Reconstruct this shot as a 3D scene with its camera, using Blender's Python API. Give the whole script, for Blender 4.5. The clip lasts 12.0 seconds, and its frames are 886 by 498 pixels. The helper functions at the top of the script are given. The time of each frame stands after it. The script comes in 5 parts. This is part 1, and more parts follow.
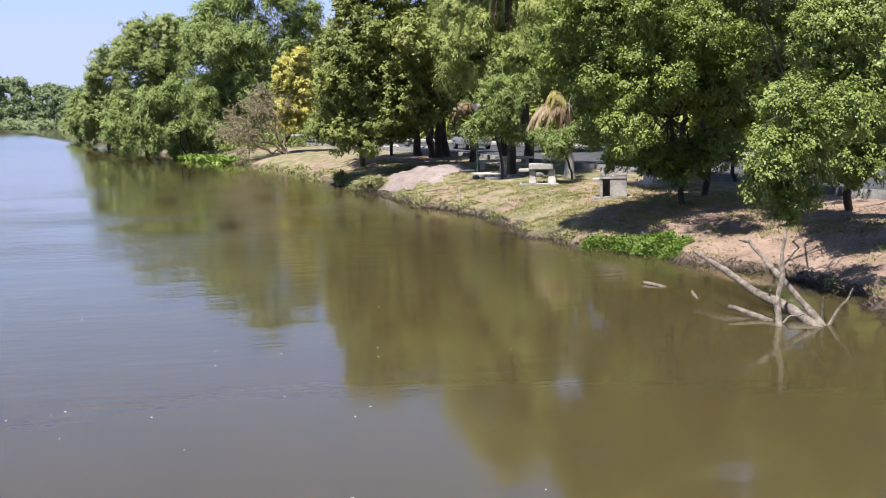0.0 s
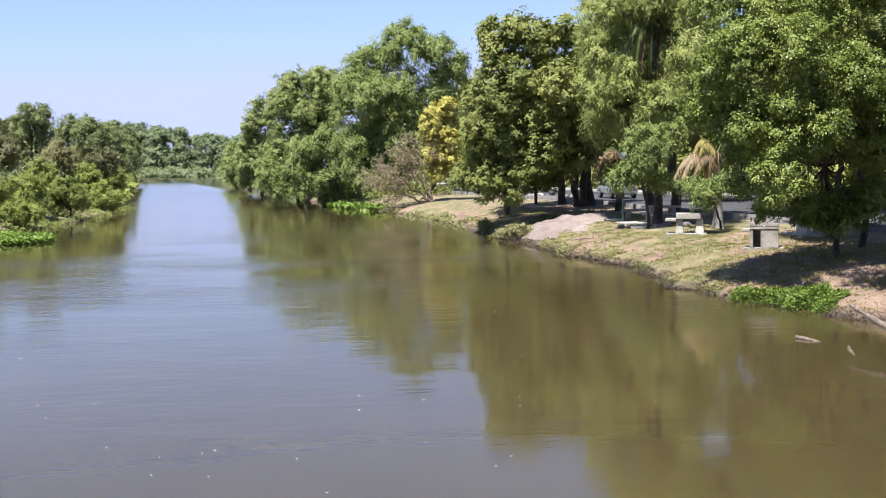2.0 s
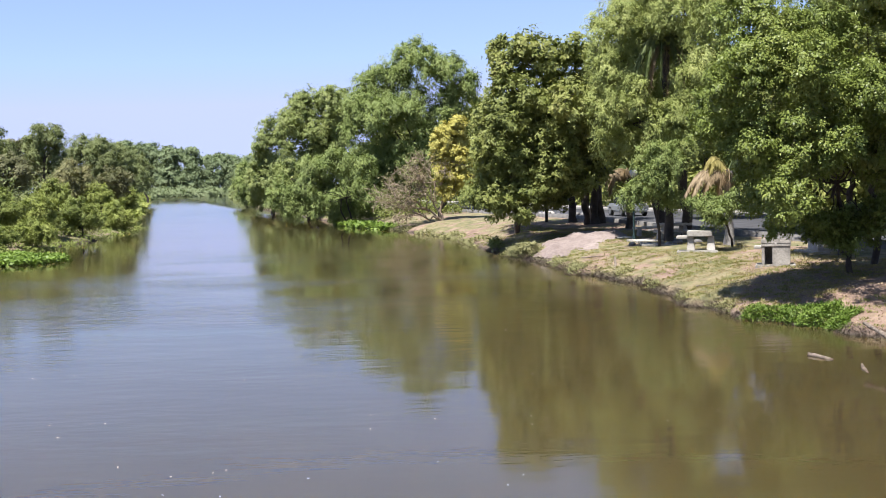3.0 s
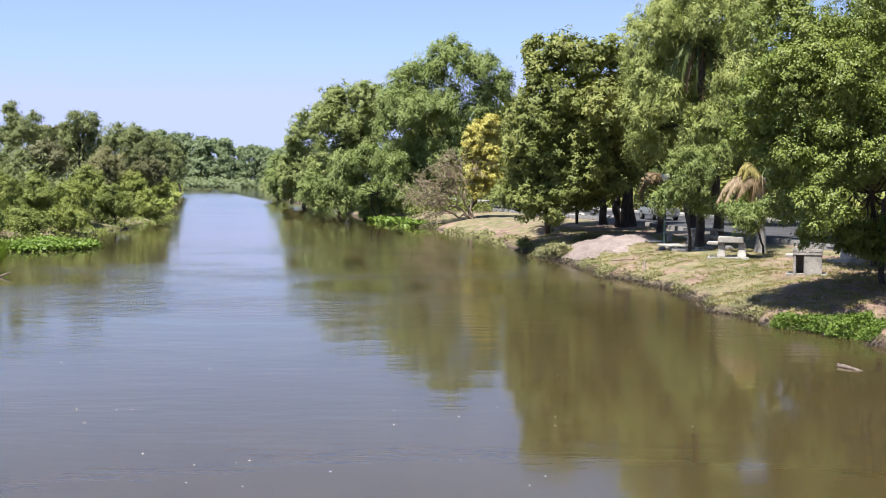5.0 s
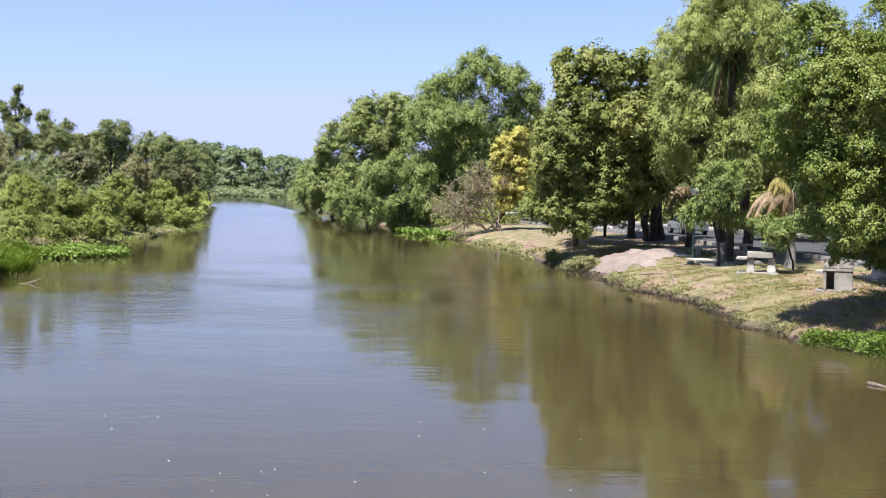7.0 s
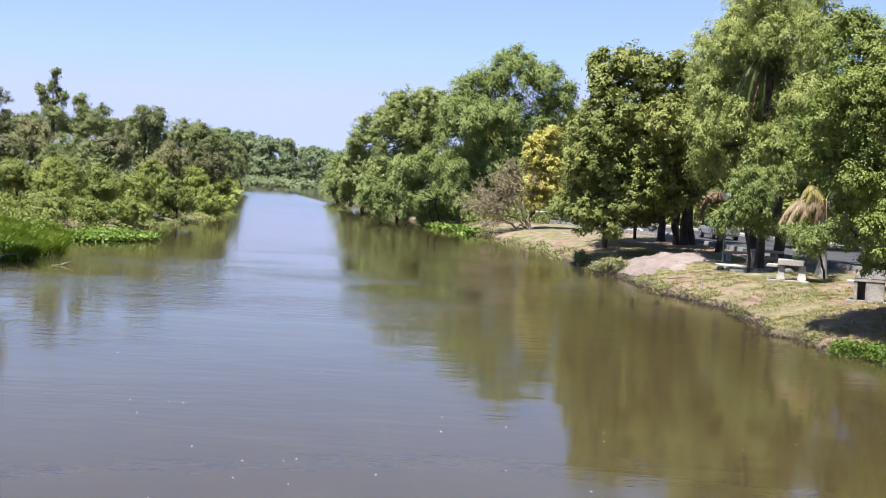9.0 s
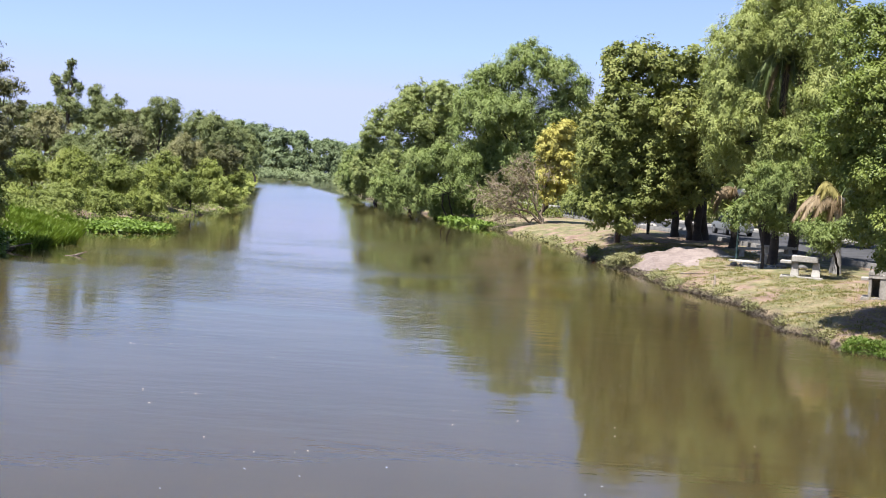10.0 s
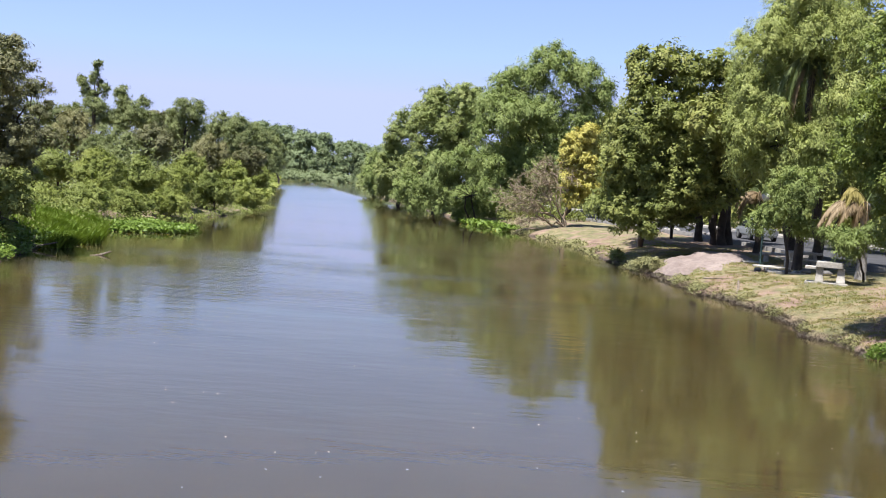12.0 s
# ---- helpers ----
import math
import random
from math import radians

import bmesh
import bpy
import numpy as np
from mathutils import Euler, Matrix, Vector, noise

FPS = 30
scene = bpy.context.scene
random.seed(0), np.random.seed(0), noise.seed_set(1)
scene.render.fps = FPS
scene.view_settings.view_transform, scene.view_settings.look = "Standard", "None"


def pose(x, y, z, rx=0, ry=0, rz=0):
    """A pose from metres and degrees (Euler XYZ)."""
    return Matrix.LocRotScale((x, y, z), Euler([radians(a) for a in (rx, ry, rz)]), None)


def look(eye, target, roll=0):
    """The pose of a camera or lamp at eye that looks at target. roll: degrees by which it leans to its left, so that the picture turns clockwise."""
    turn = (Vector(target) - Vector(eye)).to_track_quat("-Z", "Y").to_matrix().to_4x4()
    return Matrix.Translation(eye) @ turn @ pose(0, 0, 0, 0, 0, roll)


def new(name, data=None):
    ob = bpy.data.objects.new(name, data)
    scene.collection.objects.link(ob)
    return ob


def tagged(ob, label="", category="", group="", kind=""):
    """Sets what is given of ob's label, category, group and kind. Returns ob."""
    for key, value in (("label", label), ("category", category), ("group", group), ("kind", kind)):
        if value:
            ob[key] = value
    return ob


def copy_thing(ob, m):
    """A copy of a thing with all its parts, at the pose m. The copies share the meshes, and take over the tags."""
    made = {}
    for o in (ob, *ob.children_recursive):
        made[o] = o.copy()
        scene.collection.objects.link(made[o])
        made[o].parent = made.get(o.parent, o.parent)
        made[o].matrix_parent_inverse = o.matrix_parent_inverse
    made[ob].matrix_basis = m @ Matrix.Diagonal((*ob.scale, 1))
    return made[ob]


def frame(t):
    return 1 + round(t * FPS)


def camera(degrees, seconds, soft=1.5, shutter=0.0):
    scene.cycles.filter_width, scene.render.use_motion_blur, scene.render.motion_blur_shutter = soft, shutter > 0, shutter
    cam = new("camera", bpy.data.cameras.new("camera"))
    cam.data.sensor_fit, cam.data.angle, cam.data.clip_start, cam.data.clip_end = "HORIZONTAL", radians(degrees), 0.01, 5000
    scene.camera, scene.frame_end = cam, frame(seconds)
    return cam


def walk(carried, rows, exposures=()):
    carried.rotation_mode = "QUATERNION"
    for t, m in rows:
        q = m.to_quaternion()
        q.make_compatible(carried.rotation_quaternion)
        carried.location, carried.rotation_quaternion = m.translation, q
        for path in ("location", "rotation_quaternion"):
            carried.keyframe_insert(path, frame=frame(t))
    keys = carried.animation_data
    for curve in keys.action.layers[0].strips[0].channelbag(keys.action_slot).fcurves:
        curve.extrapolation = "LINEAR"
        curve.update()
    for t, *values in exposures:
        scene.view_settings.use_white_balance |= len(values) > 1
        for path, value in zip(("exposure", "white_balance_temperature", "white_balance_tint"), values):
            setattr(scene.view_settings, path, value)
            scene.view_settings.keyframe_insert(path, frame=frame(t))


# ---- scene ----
cam = camera(44.1, 12.0, soft=1.0)
EYE = 3.8  # height over the water of the hand that pans from one spot
ROWS = [
    (0.0, -7.80, -7.23, 1.42), (0.5, -5.62, -6.63, 3.48), (1.0, -4.13, -5.74, 2.73), (1.5, -1.88, -5.19, 1.98),
    (2.0, -0.32, -4.52, 1.39), (2.5, 0.00, -3.92, 1.70), (3.0, 0.22, -3.54, 1.65), (5.0, 1.74, -3.63, -0.05),
    (5.5, 2.31, -3.58, -0.08), (6.0, 2.49, -3.42, -0.15), (6.5, 2.73, -3.19, -0.18), (7.0, 3.18, -3.03, -0.65),
    (9.0, 4.67, -3.28, -2.58), (9.5, 4.97, -3.43, -2.97), (10.0, 5.32, -3.65, -3.01), (10.5, 5.74, -3.90, -2.97),
    (11.0, 6.08, -4.13, -3.35), (11.5, 6.31, -4.01, -3.51), (12.0, 6.50, -3.58, -3.42),
]
EXPOSURES = [(t, e, 6150, 14) for t, e in ((0.0, 1.20), (0.5, 1.35), (1.0, 1.38), (1.5, 1.28), (2.5, 1.26), (3.2, 1.22), (11.5, 1.26), (12.0, 1.17))]  # the camera opens a little and settles
walk(cam, [(t, pose(0, 0, EYE) @ pose(0, 0, 0, 0, 0, yaw) @ pose(0, 0, 0, 90 + pitch) @ pose(0, 0, 0, 0, 0, -roll)) for t, yaw, pitch, roll in ROWS], EXPOSURES)

# ---- light: clear sky, high midday sun ----
SUN = Vector((-0.24, -0.32, 1.0)).normalized()
world = bpy.data.worlds.new("sky")
scene.world = world
world.use_nodes = True
wn = world.node_tree
sky = wn.nodes.new("ShaderNodeTexSky")
sky.sky_type = "NISHITA"
sky.sun_disc = False
sky.sun_elevation = math.asin(SUN.z)
sky.sun_rotation = math.atan2(SUN.x, SUN.y)
sky.altitude, sky.air_density, sky.dust_density, sky.ozone_density = 50, 1.0, 0.1, 2.6
dim = wn.nodes.new("ShaderNodeMix")  # the low sky is no brighter than this
dim.data_type, dim.blend_type = "RGBA", "DARKEN"
dim.inputs[0].default_value, dim.inputs[7].default_value = 1.0, (4.7, 5.2, 7.6, 1)
wn.links.new(sky.outputs[0], dim.inputs[6])
haze = wn.nodes.new("ShaderNodeMix")  # humid air: an even pale veil over the clear sky
haze.data_type = "RGBA"
haze.inputs[7].default_value = (3.5, 4.3, 8.6, 1)
# the haze thins out towards the zenith
height = wn.nodes.new("ShaderNodeTexCoord")
split = wn.nodes.new("ShaderNodeSeparateXYZ")
thin = wn.nodes.new("ShaderNodeMapRange")
for slot, v in (("From Min", 0.38), ("From Max", 0.66), ("To Min", 0.35), ("To Max", 0.0)):
    thin.inputs[slot].default_value = v
wn.links.new(height.outputs["Generated"], split.inputs[0])
wn.links.new(split.outputs["Z"], thin.inputs["Value"])
wn.links.new(thin.outputs[0], haze.inputs[0])
wn.links.new(dim.outputs[2], haze.inputs[6])
wn.links.new(haze.outputs[2], wn.nodes["Background"].inputs[0])
wn.nodes["Background"].inputs[1].default_value = 0.0645
sun = new("sun", bpy.data.lights.new("sun", "SUN"))
sun.data.energy, sun.data.angle, sun.data.color = 5.0, radians(0.53), (1.0, 0.955, 0.88)
sun.matrix_world = look((0, 0, 60), Vector((0, 0, 60)) - SUN)


# ---- materials ----
def material(name, rough=0.8):
    m = bpy.data.materials.new(name)
    m.use_nodes = True
    b = m.node_tree.nodes["Principled BSDF"]
    b.inputs["Roughness"].default_value = rough
    return m, m.node_tree, b


def node(nt, kind, **values):
    n = nt.nodes.new("ShaderNode" + kind)
    for key, value in values.items():
        n.inputs[key.replace("_", " ")].default_value = value
    return n


def coords(nt, space="Object"):
    return nt.nodes.new("ShaderNodeTexCoord").outputs[space]


def noise_of(nt, scale, detail=4.0, rough=0.6, vector=None):
    n = node(nt, "TexNoise", Scale=scale, Detail=detail, Roughness=rough)
    nt.links.new(vector if vector is not None else coords(nt), n.inputs["Vector"])
    return n.outputs["Fac"]


def ramp(nt, fac, *stops):
    r = nt.nodes.new("ShaderNodeValToRGB")
    while len(r.color_ramp.elements) < len(stops):
        r.color_ramp.elements.new(0.5)
    for e, (at, c) in zip(r.color_ramp.elements, stops):
        e.position, e.color = at, (*c, 1) if len(c) == 3 else c
    nt.links.new(fac, r.inputs["Fac"])
    return r.outputs["Color"]


def mixed(nt, fac, a, b, blend="MIX"):
    m = nt.nodes.new("ShaderNodeMix")
    m.data_type, m.blend_type = "RGBA", blend
    for value, slot in ((fac, 0), (a, 6), (b, 7)):
        if isinstance(value, (int, float, tuple)):
            m.inputs[slot].default_value = (*value, 1) if isinstance(value, tuple) else value
        else:
            nt.links.new(value, m.inputs[slot])
    return m.outputs[2]


def maths(nt, kind, a, b=0.0):
    m = nt.nodes.new("ShaderNodeMath")
    m.operation = kind
    for value, slot in ((a, 0), (b, 1)):
        if isinstance(value, (int, float)):
            m.inputs[slot].default_value = value
        else:
            nt.links.new(value, m.inputs[slot])
    return m.outputs[0]


def bumped(nt, b, height, strength, distance, base=None):
    n = node(nt, "Bump", Strength=strength, Distance=distance)
    nt.links.new(height, n.inputs["Height"])
    if base is not None:
        nt.links.new(base, n.inputs["Normal"])
    nt.links.new(n.outputs[0], b.inputs["Normal"])


def rough_surface(name, dark, light, scale, rough=0.85, strength=0.4, distance=0.02, fine=9.0):
    """Two scales of mottling and a fine relief."""
    m, nt, b = material(name, rough)
    big = noise_of(nt, scale)
    small = noise_of(nt, scale * fine, 6)
    c = ramp(nt, big, (0.3, dark), (0.7, light))
    c = mixed(nt, 0.5, c, ramp(nt, small, (0.3, (0.35,) * 3), (0.7, (0.8,) * 3)), "OVERLAY")
    nt.links.new(c, b.inputs["Base Color"])
    bumped(nt, b, small, strength, distance)
    return m


def leaf_material(name, dark, mid, light, gloss=0.55, through_light=0.14):
    m, nt, b = material(name, gloss)
    b.inputs["Specular IOR Level"].default_value = 0.18
    info = nt.nodes.new("ShaderNodeNewGeometry")
    own = info.outputs["Random Per Island"]
    patch = noise_of(nt, 0.55, 3)
    both = maths(nt, "ADD", maths(nt, "MULTIPLY", own, 0.18), maths(nt, "MULTIPLY", patch, 0.82))
    c = ramp(nt, both, (0.2, dark), (0.5, mid), (0.82, light))
    nt.links.new(c, b.inputs["Base Color"])
    t = nt.nodes.new("ShaderNodeBsdfTranslucent")
    nt.links.new(mixed(nt, 1.0, c, (1.0, 1.1, 0.5), "MULTIPLY"), t.inputs["Color"])
    mix = node(nt, "MixShader", Fac=through_light)
    nt.links.new(b.outputs[0], mix.inputs[1])
    nt.links.new(t.outputs[0], mix.inputs[2])
    nt.links.new(mix.outputs[0], nt.nodes["Material Output"].inputs["Surface"])
    return m


LEAF = {
    "willow": leaf_material("leaf_willow", (0.100, 0.127, 0.035), (0.180, 0.228, 0.064), (0.283, 0.318, 0.102)),
    "willow_olive": leaf_material("leaf_willow_olive", (0.110, 0.109, 0.046), (0.211, 0.205, 0.086), (0.323, 0.285, 0.138)),
    "willow_light": leaf_material("leaf_willow_light", (0.136, 0.163, 0.042), (0.241, 0.275, 0.076), (0.356, 0.370, 0.120)),
    "willow_grey": leaf_material("leaf_willow_grey", (0.093, 0.110, 0.038), (0.173, 0.202, 0.074), (0.274, 0.290, 0.120)),
    "broad_pale": leaf_material("leaf_pale", (0.104, 0.130, 0.037), (0.202, 0.239, 0.072), (0.311, 0.328, 0.114)),
    "broad_dark": leaf_material("leaf_dark", (0.089, 0.112, 0.028), (0.163, 0.187, 0.046), (0.267, 0.270, 0.073)),
    "broad_mid": leaf_material("leaf_mid", (0.104, 0.125, 0.032), (0.194, 0.215, 0.055), (0.309, 0.299, 0.089)),
    "broad_grey": leaf_material("leaf_grey", (0.077, 0.084, 0.037), (0.150, 0.152, 0.068), (0.241, 0.218, 0.110)),
    "ficus": leaf_material("leaf_ficus", (0.081, 0.107, 0.020), (0.160, 0.201, 0.042), (0.271, 0.294, 0.078), 0.4),
    "ficus_light": leaf_material("leaf_ficus_light", (0.084, 0.110, 0.022), (0.165, 0.206, 0.049), (0.274, 0.294, 0.089), 0.4),
    "shrub": leaf_material("leaf_shrub", (0.110, 0.140, 0.028), (0.225, 0.259, 0.056), (0.333, 0.339, 0.095)),
    "shrub_dark": leaf_material("leaf_shrub_dark", (0.089, 0.113, 0.023), (0.186, 0.220, 0.051), (0.286, 0.306, 0.078)),
    "yellow": leaf_material("blossom_yellow", (0.295, 0.265, 0.047), (0.429, 0.384, 0.089), (0.518, 0.482, 0.162)),
    # both distant leaf colours are greyed to stand in for air haze
    "distant": leaf_material("leaf_distant_hazed", (0.109, 0.143, 0.065), (0.159, 0.200, 0.095), (0.220, 0.258, 0.129)),
    "distant_pale": leaf_material("leaf_distant_pale_hazed", (0.110, 0.140, 0.062), (0.165, 0.200, 0.092), (0.215, 0.245, 0.120)),
    "hyacinth": leaf_material("leaf_hyacinth", (0.052, 0.083, 0.012), (0.127, 0.192, 0.029), (0.221, 0.294, 0.055), 0.45),
    "creeper": leaf_material("leaf_creeper", (0.047, 0.081, 0.010), (0.099, 0.154, 0.022), (0.161, 0.222, 0.043), 0.45),
    "reed": leaf_material("leaf_reed", (0.084, 0.124, 0.016), (0.205, 0.294, 0.041), (0.355, 0.434, 0.086)),
    "dry_grass": leaf_material("blade_dry", (0.220, 0.188, 0.084), (0.319, 0.270, 0.128), (0.407, 0.352, 0.180), 0.7, 0.3),
    "green_grass": leaf_material("blade_green", (0.138, 0.152, 0.048), (0.218, 0.224, 0.078), (0.305, 0.293, 0.116), 0.6, 0.35),
    "palm": leaf_material("frond_green", (0.062, 0.088, 0.031), (0.114, 0.146, 0.053), (0.205, 0.226, 0.094)),
    "palm_dead": leaf_material("frond_dead", (0.165, 0.115, 0.060), (0.285, 0.212, 0.122), (0.410, 0.335, 0.218), 0.7, 0.12),
    "palm_yellow": leaf_material("frond_yellow", (0.195, 0.165, 0.046), (0.300, 0.256, 0.084), (0.410, 0.350, 0.150), 0.7, 0.2),
}
BARK = rough_surface("bark_dark", (0.024, 0.018, 0.014), (0.063, 0.049, 0.036), 2.5, 0.9, 0.8, 0.03)
BARK_PALE = rough_surface("bark_pale", (0.129, 0.103, 0.078), (0.245, 0.207, 0.168), 2.0, 0.9, 0.6, 0.02)
BARK_TAN = rough_surface("bark_tan", (0.215, 0.165, 0.112), (0.370, 0.292, 0.205), 2.0, 0.9, 0.6, 0.02)
LIMEWASH = rough_surface("limewashed_bark", (0.166, 0.151, 0.135), (0.362, 0.343, 0.310), 3.0, 0.9, 0.6, 0.02)
DRIFTWOOD = rough_surface("weathered_wood", (0.055, 0.040, 0.028), (0.300, 0.245, 0.185), 9.0, 0.9, 1.0, 0.04, 6.0)
CONCRETE = rough_surface("weathered_concrete", (0.252, 0.231, 0.193), (0.433, 0.408, 0.355), 2.2, 0.85, 0.3, 0.008)
CONCRETE_OLD = rough_surface("stained_concrete", (0.165, 0.150, 0.128), (0.375, 0.346, 0.298), 2.8, 0.9, 0.35, 0.01)
ASPHALT = rough_surface("asphalt", (0.029, 0.029, 0.031), (0.055, 0.055, 0.058), 0.8, 0.9, 0.3, 0.004, 40)
# paint darkened to carry the tree shade on the kerb; stones share it
KERB = rough_surface("kerb_paint_shaded", (0.084, 0.078, 0.071), (0.160, 0.153, 0.138), 1.4, 0.8, 0.3, 0.006)
SANDY = rough_surface("pinkish_sand", (0.138, 0.104, 0.088), (0.240, 0.196, 0.168), 0.9, 0.95, 0.8, 0.06)
WALL_PAINT = rough_surface("white_wall_paint", (0.375, 0.368, 0.349), (0.504, 0.497, 0.478), 0.5, 0.85, 0.2, 0.004)
GREEN_PAINT = rough_surface("green_gloss_paint", (0.023, 0.046, 0.038), (0.038, 0.065, 0.053), 3.0, 0.4, 0.1, 0.002)
ROOT = rough_surface("dead_roots", (0.076, 0.058, 0.042), (0.228, 0.186, 0.141), 3.0, 0.95, 0.6, 0.02)


def ground_material():
    m, nt, b = material("bank_earth_and_grass", 0.95)
    at = coords(nt)
    big, mid, small = noise_of(nt, 0.45, 5), noise_of(nt, 1.6, 5), noise_of(nt, 9.0, 6)
    grass = ramp(nt, mid, (0.32, (0.095, 0.099, 0.036)), (0.46, (0.148, 0.138, 0.057)), (0.56, (0.209, 0.175, 0.087)), (0.70, (0.274, 0.217, 0.129)))
    earth = ramp(nt, mid, (0.25, (0.129, 0.084, 0.057)), (0.5, (0.220, 0.148, 0.103)), (0.75, (0.304, 0.217, 0.156)))
    litter = ramp(nt, small, (0.35, (0.065, 0.049, 0.033)), (0.7, (0.194, 0.155, 0.110)))
    split = nt.nodes.new("ShaderNodeSeparateXYZ")
    nt.links.new(at, split.inputs[0])
    # bare earth on the stretch downstream, grass further up
    near = nt.nodes.new("ShaderNodeMapRange")
    for slot, v in (("From Min", 25.0), ("From Max", 33.0), ("To Min", 0.28), ("To Max", 0.0)):
        near.inputs[slot].default_value = v
    nt.links.new(split.outputs["Y"], near.inputs["Value"])
    # trodden earth again under the dense trees upstream
    far = nt.nodes.new("ShaderNodeMapRange")
    for slot, v in (("From Min", 0.0), ("From Max", 10.0), ("To Min", 0.12), ("To Max", 0.0)):
        far.inputs[slot].default_value = v
    nt.links.new(maths(nt, "ABSOLUTE", maths(nt, "SUBTRACT", split.outputs["Y"], 67.0)), far.inputs["Value"])
    bare = ramp(nt, maths(nt, "ADD", big, maths(nt, "ADD", near.outputs[0], far.outputs[0])), (0.50, (0, 0, 0)), (0.60, (1, 1, 1)))
    c = mixed(nt, bare, grass, earth)
    c = mixed(nt, ramp(nt, small, (0.55, (0, 0, 0)), (0.75, (0.55,) * 3)), c, litter)
    wet = nt.nodes.new("ShaderNodeMapRange")
    for slot, v in (("From Min", 0.02), ("From Max", 0.22), ("To Min", 1.0), ("To Max", 0.0)):
        wet.inputs[slot].default_value = v
    nt.links.new(maths(nt, "ADD", split.outputs["Z"], maths(nt, "MULTIPLY", maths(nt, "SUBTRACT", mid, 0.5), 0.25)), wet.inputs["Value"])
    c = mixed(nt, wet.outputs[0], c, (0.057, 0.042, 0.029))
    nt.links.new(c, b.inputs["Base Color"])
    bumped(nt, b, maths(nt, "ADD", small, maths(nt, "MULTIPLY", mid, 1.5)), 1.0, 0.09)
    return m


def water_material():
    m, nt, b = material("muddy_water", 0.03)
    b.inputs["IOR"].default_value = 1.41
    # light spreads through the silt, so that thin shadows fade
    b.subsurface_method = "BURLEY"
    b.inputs["Subsurface Weight"].default_value = 1.0
    b.inputs["Subsurface Radius"].default_value = (0.6, 0.5, 0.3)
    b.inputs["Subsurface Scale"].default_value = 1.0
    at = coords(nt)
    silt = noise_of(nt, 0.06, 3)
    nt.links.new(ramp(nt, silt, (0.3, (0.048, 0.0365, 0.014)), (0.7, (0.058, 0.0455, 0.019))), b.inputs["Base Color"])
    flat = node(nt, "Mapping", Scale=(0.35, 1.0, 1.0))
    nt.links.new(at, flat.inputs["Vector"])
    split = nt.nodes.new("ShaderNodeSeparateXYZ")
    nt.links.new(at, split.inputs[0])
    # a ruffled reach in mid river between calmer water, nearer on the far side
    across = maths(nt, "SUBTRACT", maths(nt, "ADD", split.outputs["X"], maths(nt, "MULTIPLY", split.outputs["Y"], 0.27)), 6.5)
    aside = maths(nt, "MULTIPLY", maths(nt, "MAXIMUM", maths(nt, "MULTIPLY", across, -1.0), 0.0), 0.009)
    along = maths(nt, "ADD", aside, maths(nt, "ADD", maths(nt, "MULTIPLY", split.outputs["Y"], 0.0085), maths(nt, "MULTIPLY", noise_of(nt, 0.05, 3, 0.5, flat.outputs[0]), 0.22)))
    reach = ramp(nt, along, (0.27, (0.04,) * 3), (0.46, (0.75,) * 3), (0.56, (0.8,) * 3), (0.64, (0.08,) * 3), (0.85, (0.06,) * 3), (1.0, (0.12,) * 3))
    swell = noise_of(nt, 0.8, 2, 0.5, flat.outputs[0])
    ripple = noise_of(nt, 3.6, 3, 0.55, flat.outputs[0])
    patch = ramp(nt, noise_of(nt, 0.11, 4, 0.6, flat.outputs[0]), (0.40, (0.06,) * 3), (0.62, (1, 1, 1)))
    gain = maths(nt, "MULTIPLY", patch, maths(nt, "ADD", reach, 0.07))
    # ripples too fine to see apart only blur the mirror
    blur = maths(nt, "MULTIPLY", maths(nt, "MULTIPLY", patch, reach), 0.09)
    nt.links.new(maths(nt, "ADD", blur, 0.062), b.inputs["Roughness"])
    # upstream the breeze leans the ripples down the river, away from the sheltered banks
    middle = maths(nt, "ABSOLUTE", across)
    open_water = maths(nt, "MULTIPLY", ramp(nt, maths(nt, "MULTIPLY", middle, 0.05), (0.30, (1, 1, 1)), (0.52, (0, 0, 0))), ramp(nt, maths(nt, "MULTIPLY", split.outputs["Y"], 0.005), (0.25, (0, 0, 0)), (0.46, (0.5,) * 3), (0.80, (1, 1, 1))))
    streak = noise_of(nt, 0.35, 4, 0.6, flat.outputs[0])
    lean = maths(nt, "ADD", maths(nt, "MULTIPLY", open_water, maths(nt, "SUBTRACT", maths(nt, "MULTIPLY", streak, -0.03), 0.022)), maths(nt, "MULTIPLY", maths(nt, "MULTIPLY", patch, reach), -0.006))
    tilt = nt.nodes.new("ShaderNodeCombineXYZ")
    nt.links.new(lean, tilt.inputs["Y"])
    tilt.inputs["Z"].default_value = 1.0
    level = nt.nodes.new("ShaderNodeVectorMath")
    level.operation = "NORMALIZE"
    nt.links.new(tilt.outputs[0], level.inputs[0])
    height = maths(nt, "ADD", maths(nt, "MULTIPLY", swell, 0.4), maths(nt, "MULTIPLY", maths(nt, "MULTIPLY", ripple, gain), 1.8))
    bumped(nt, b, height, 1.0, 0.016, level.outputs[0])
    return m


GROUND, WATER = ground_material(), water_material()


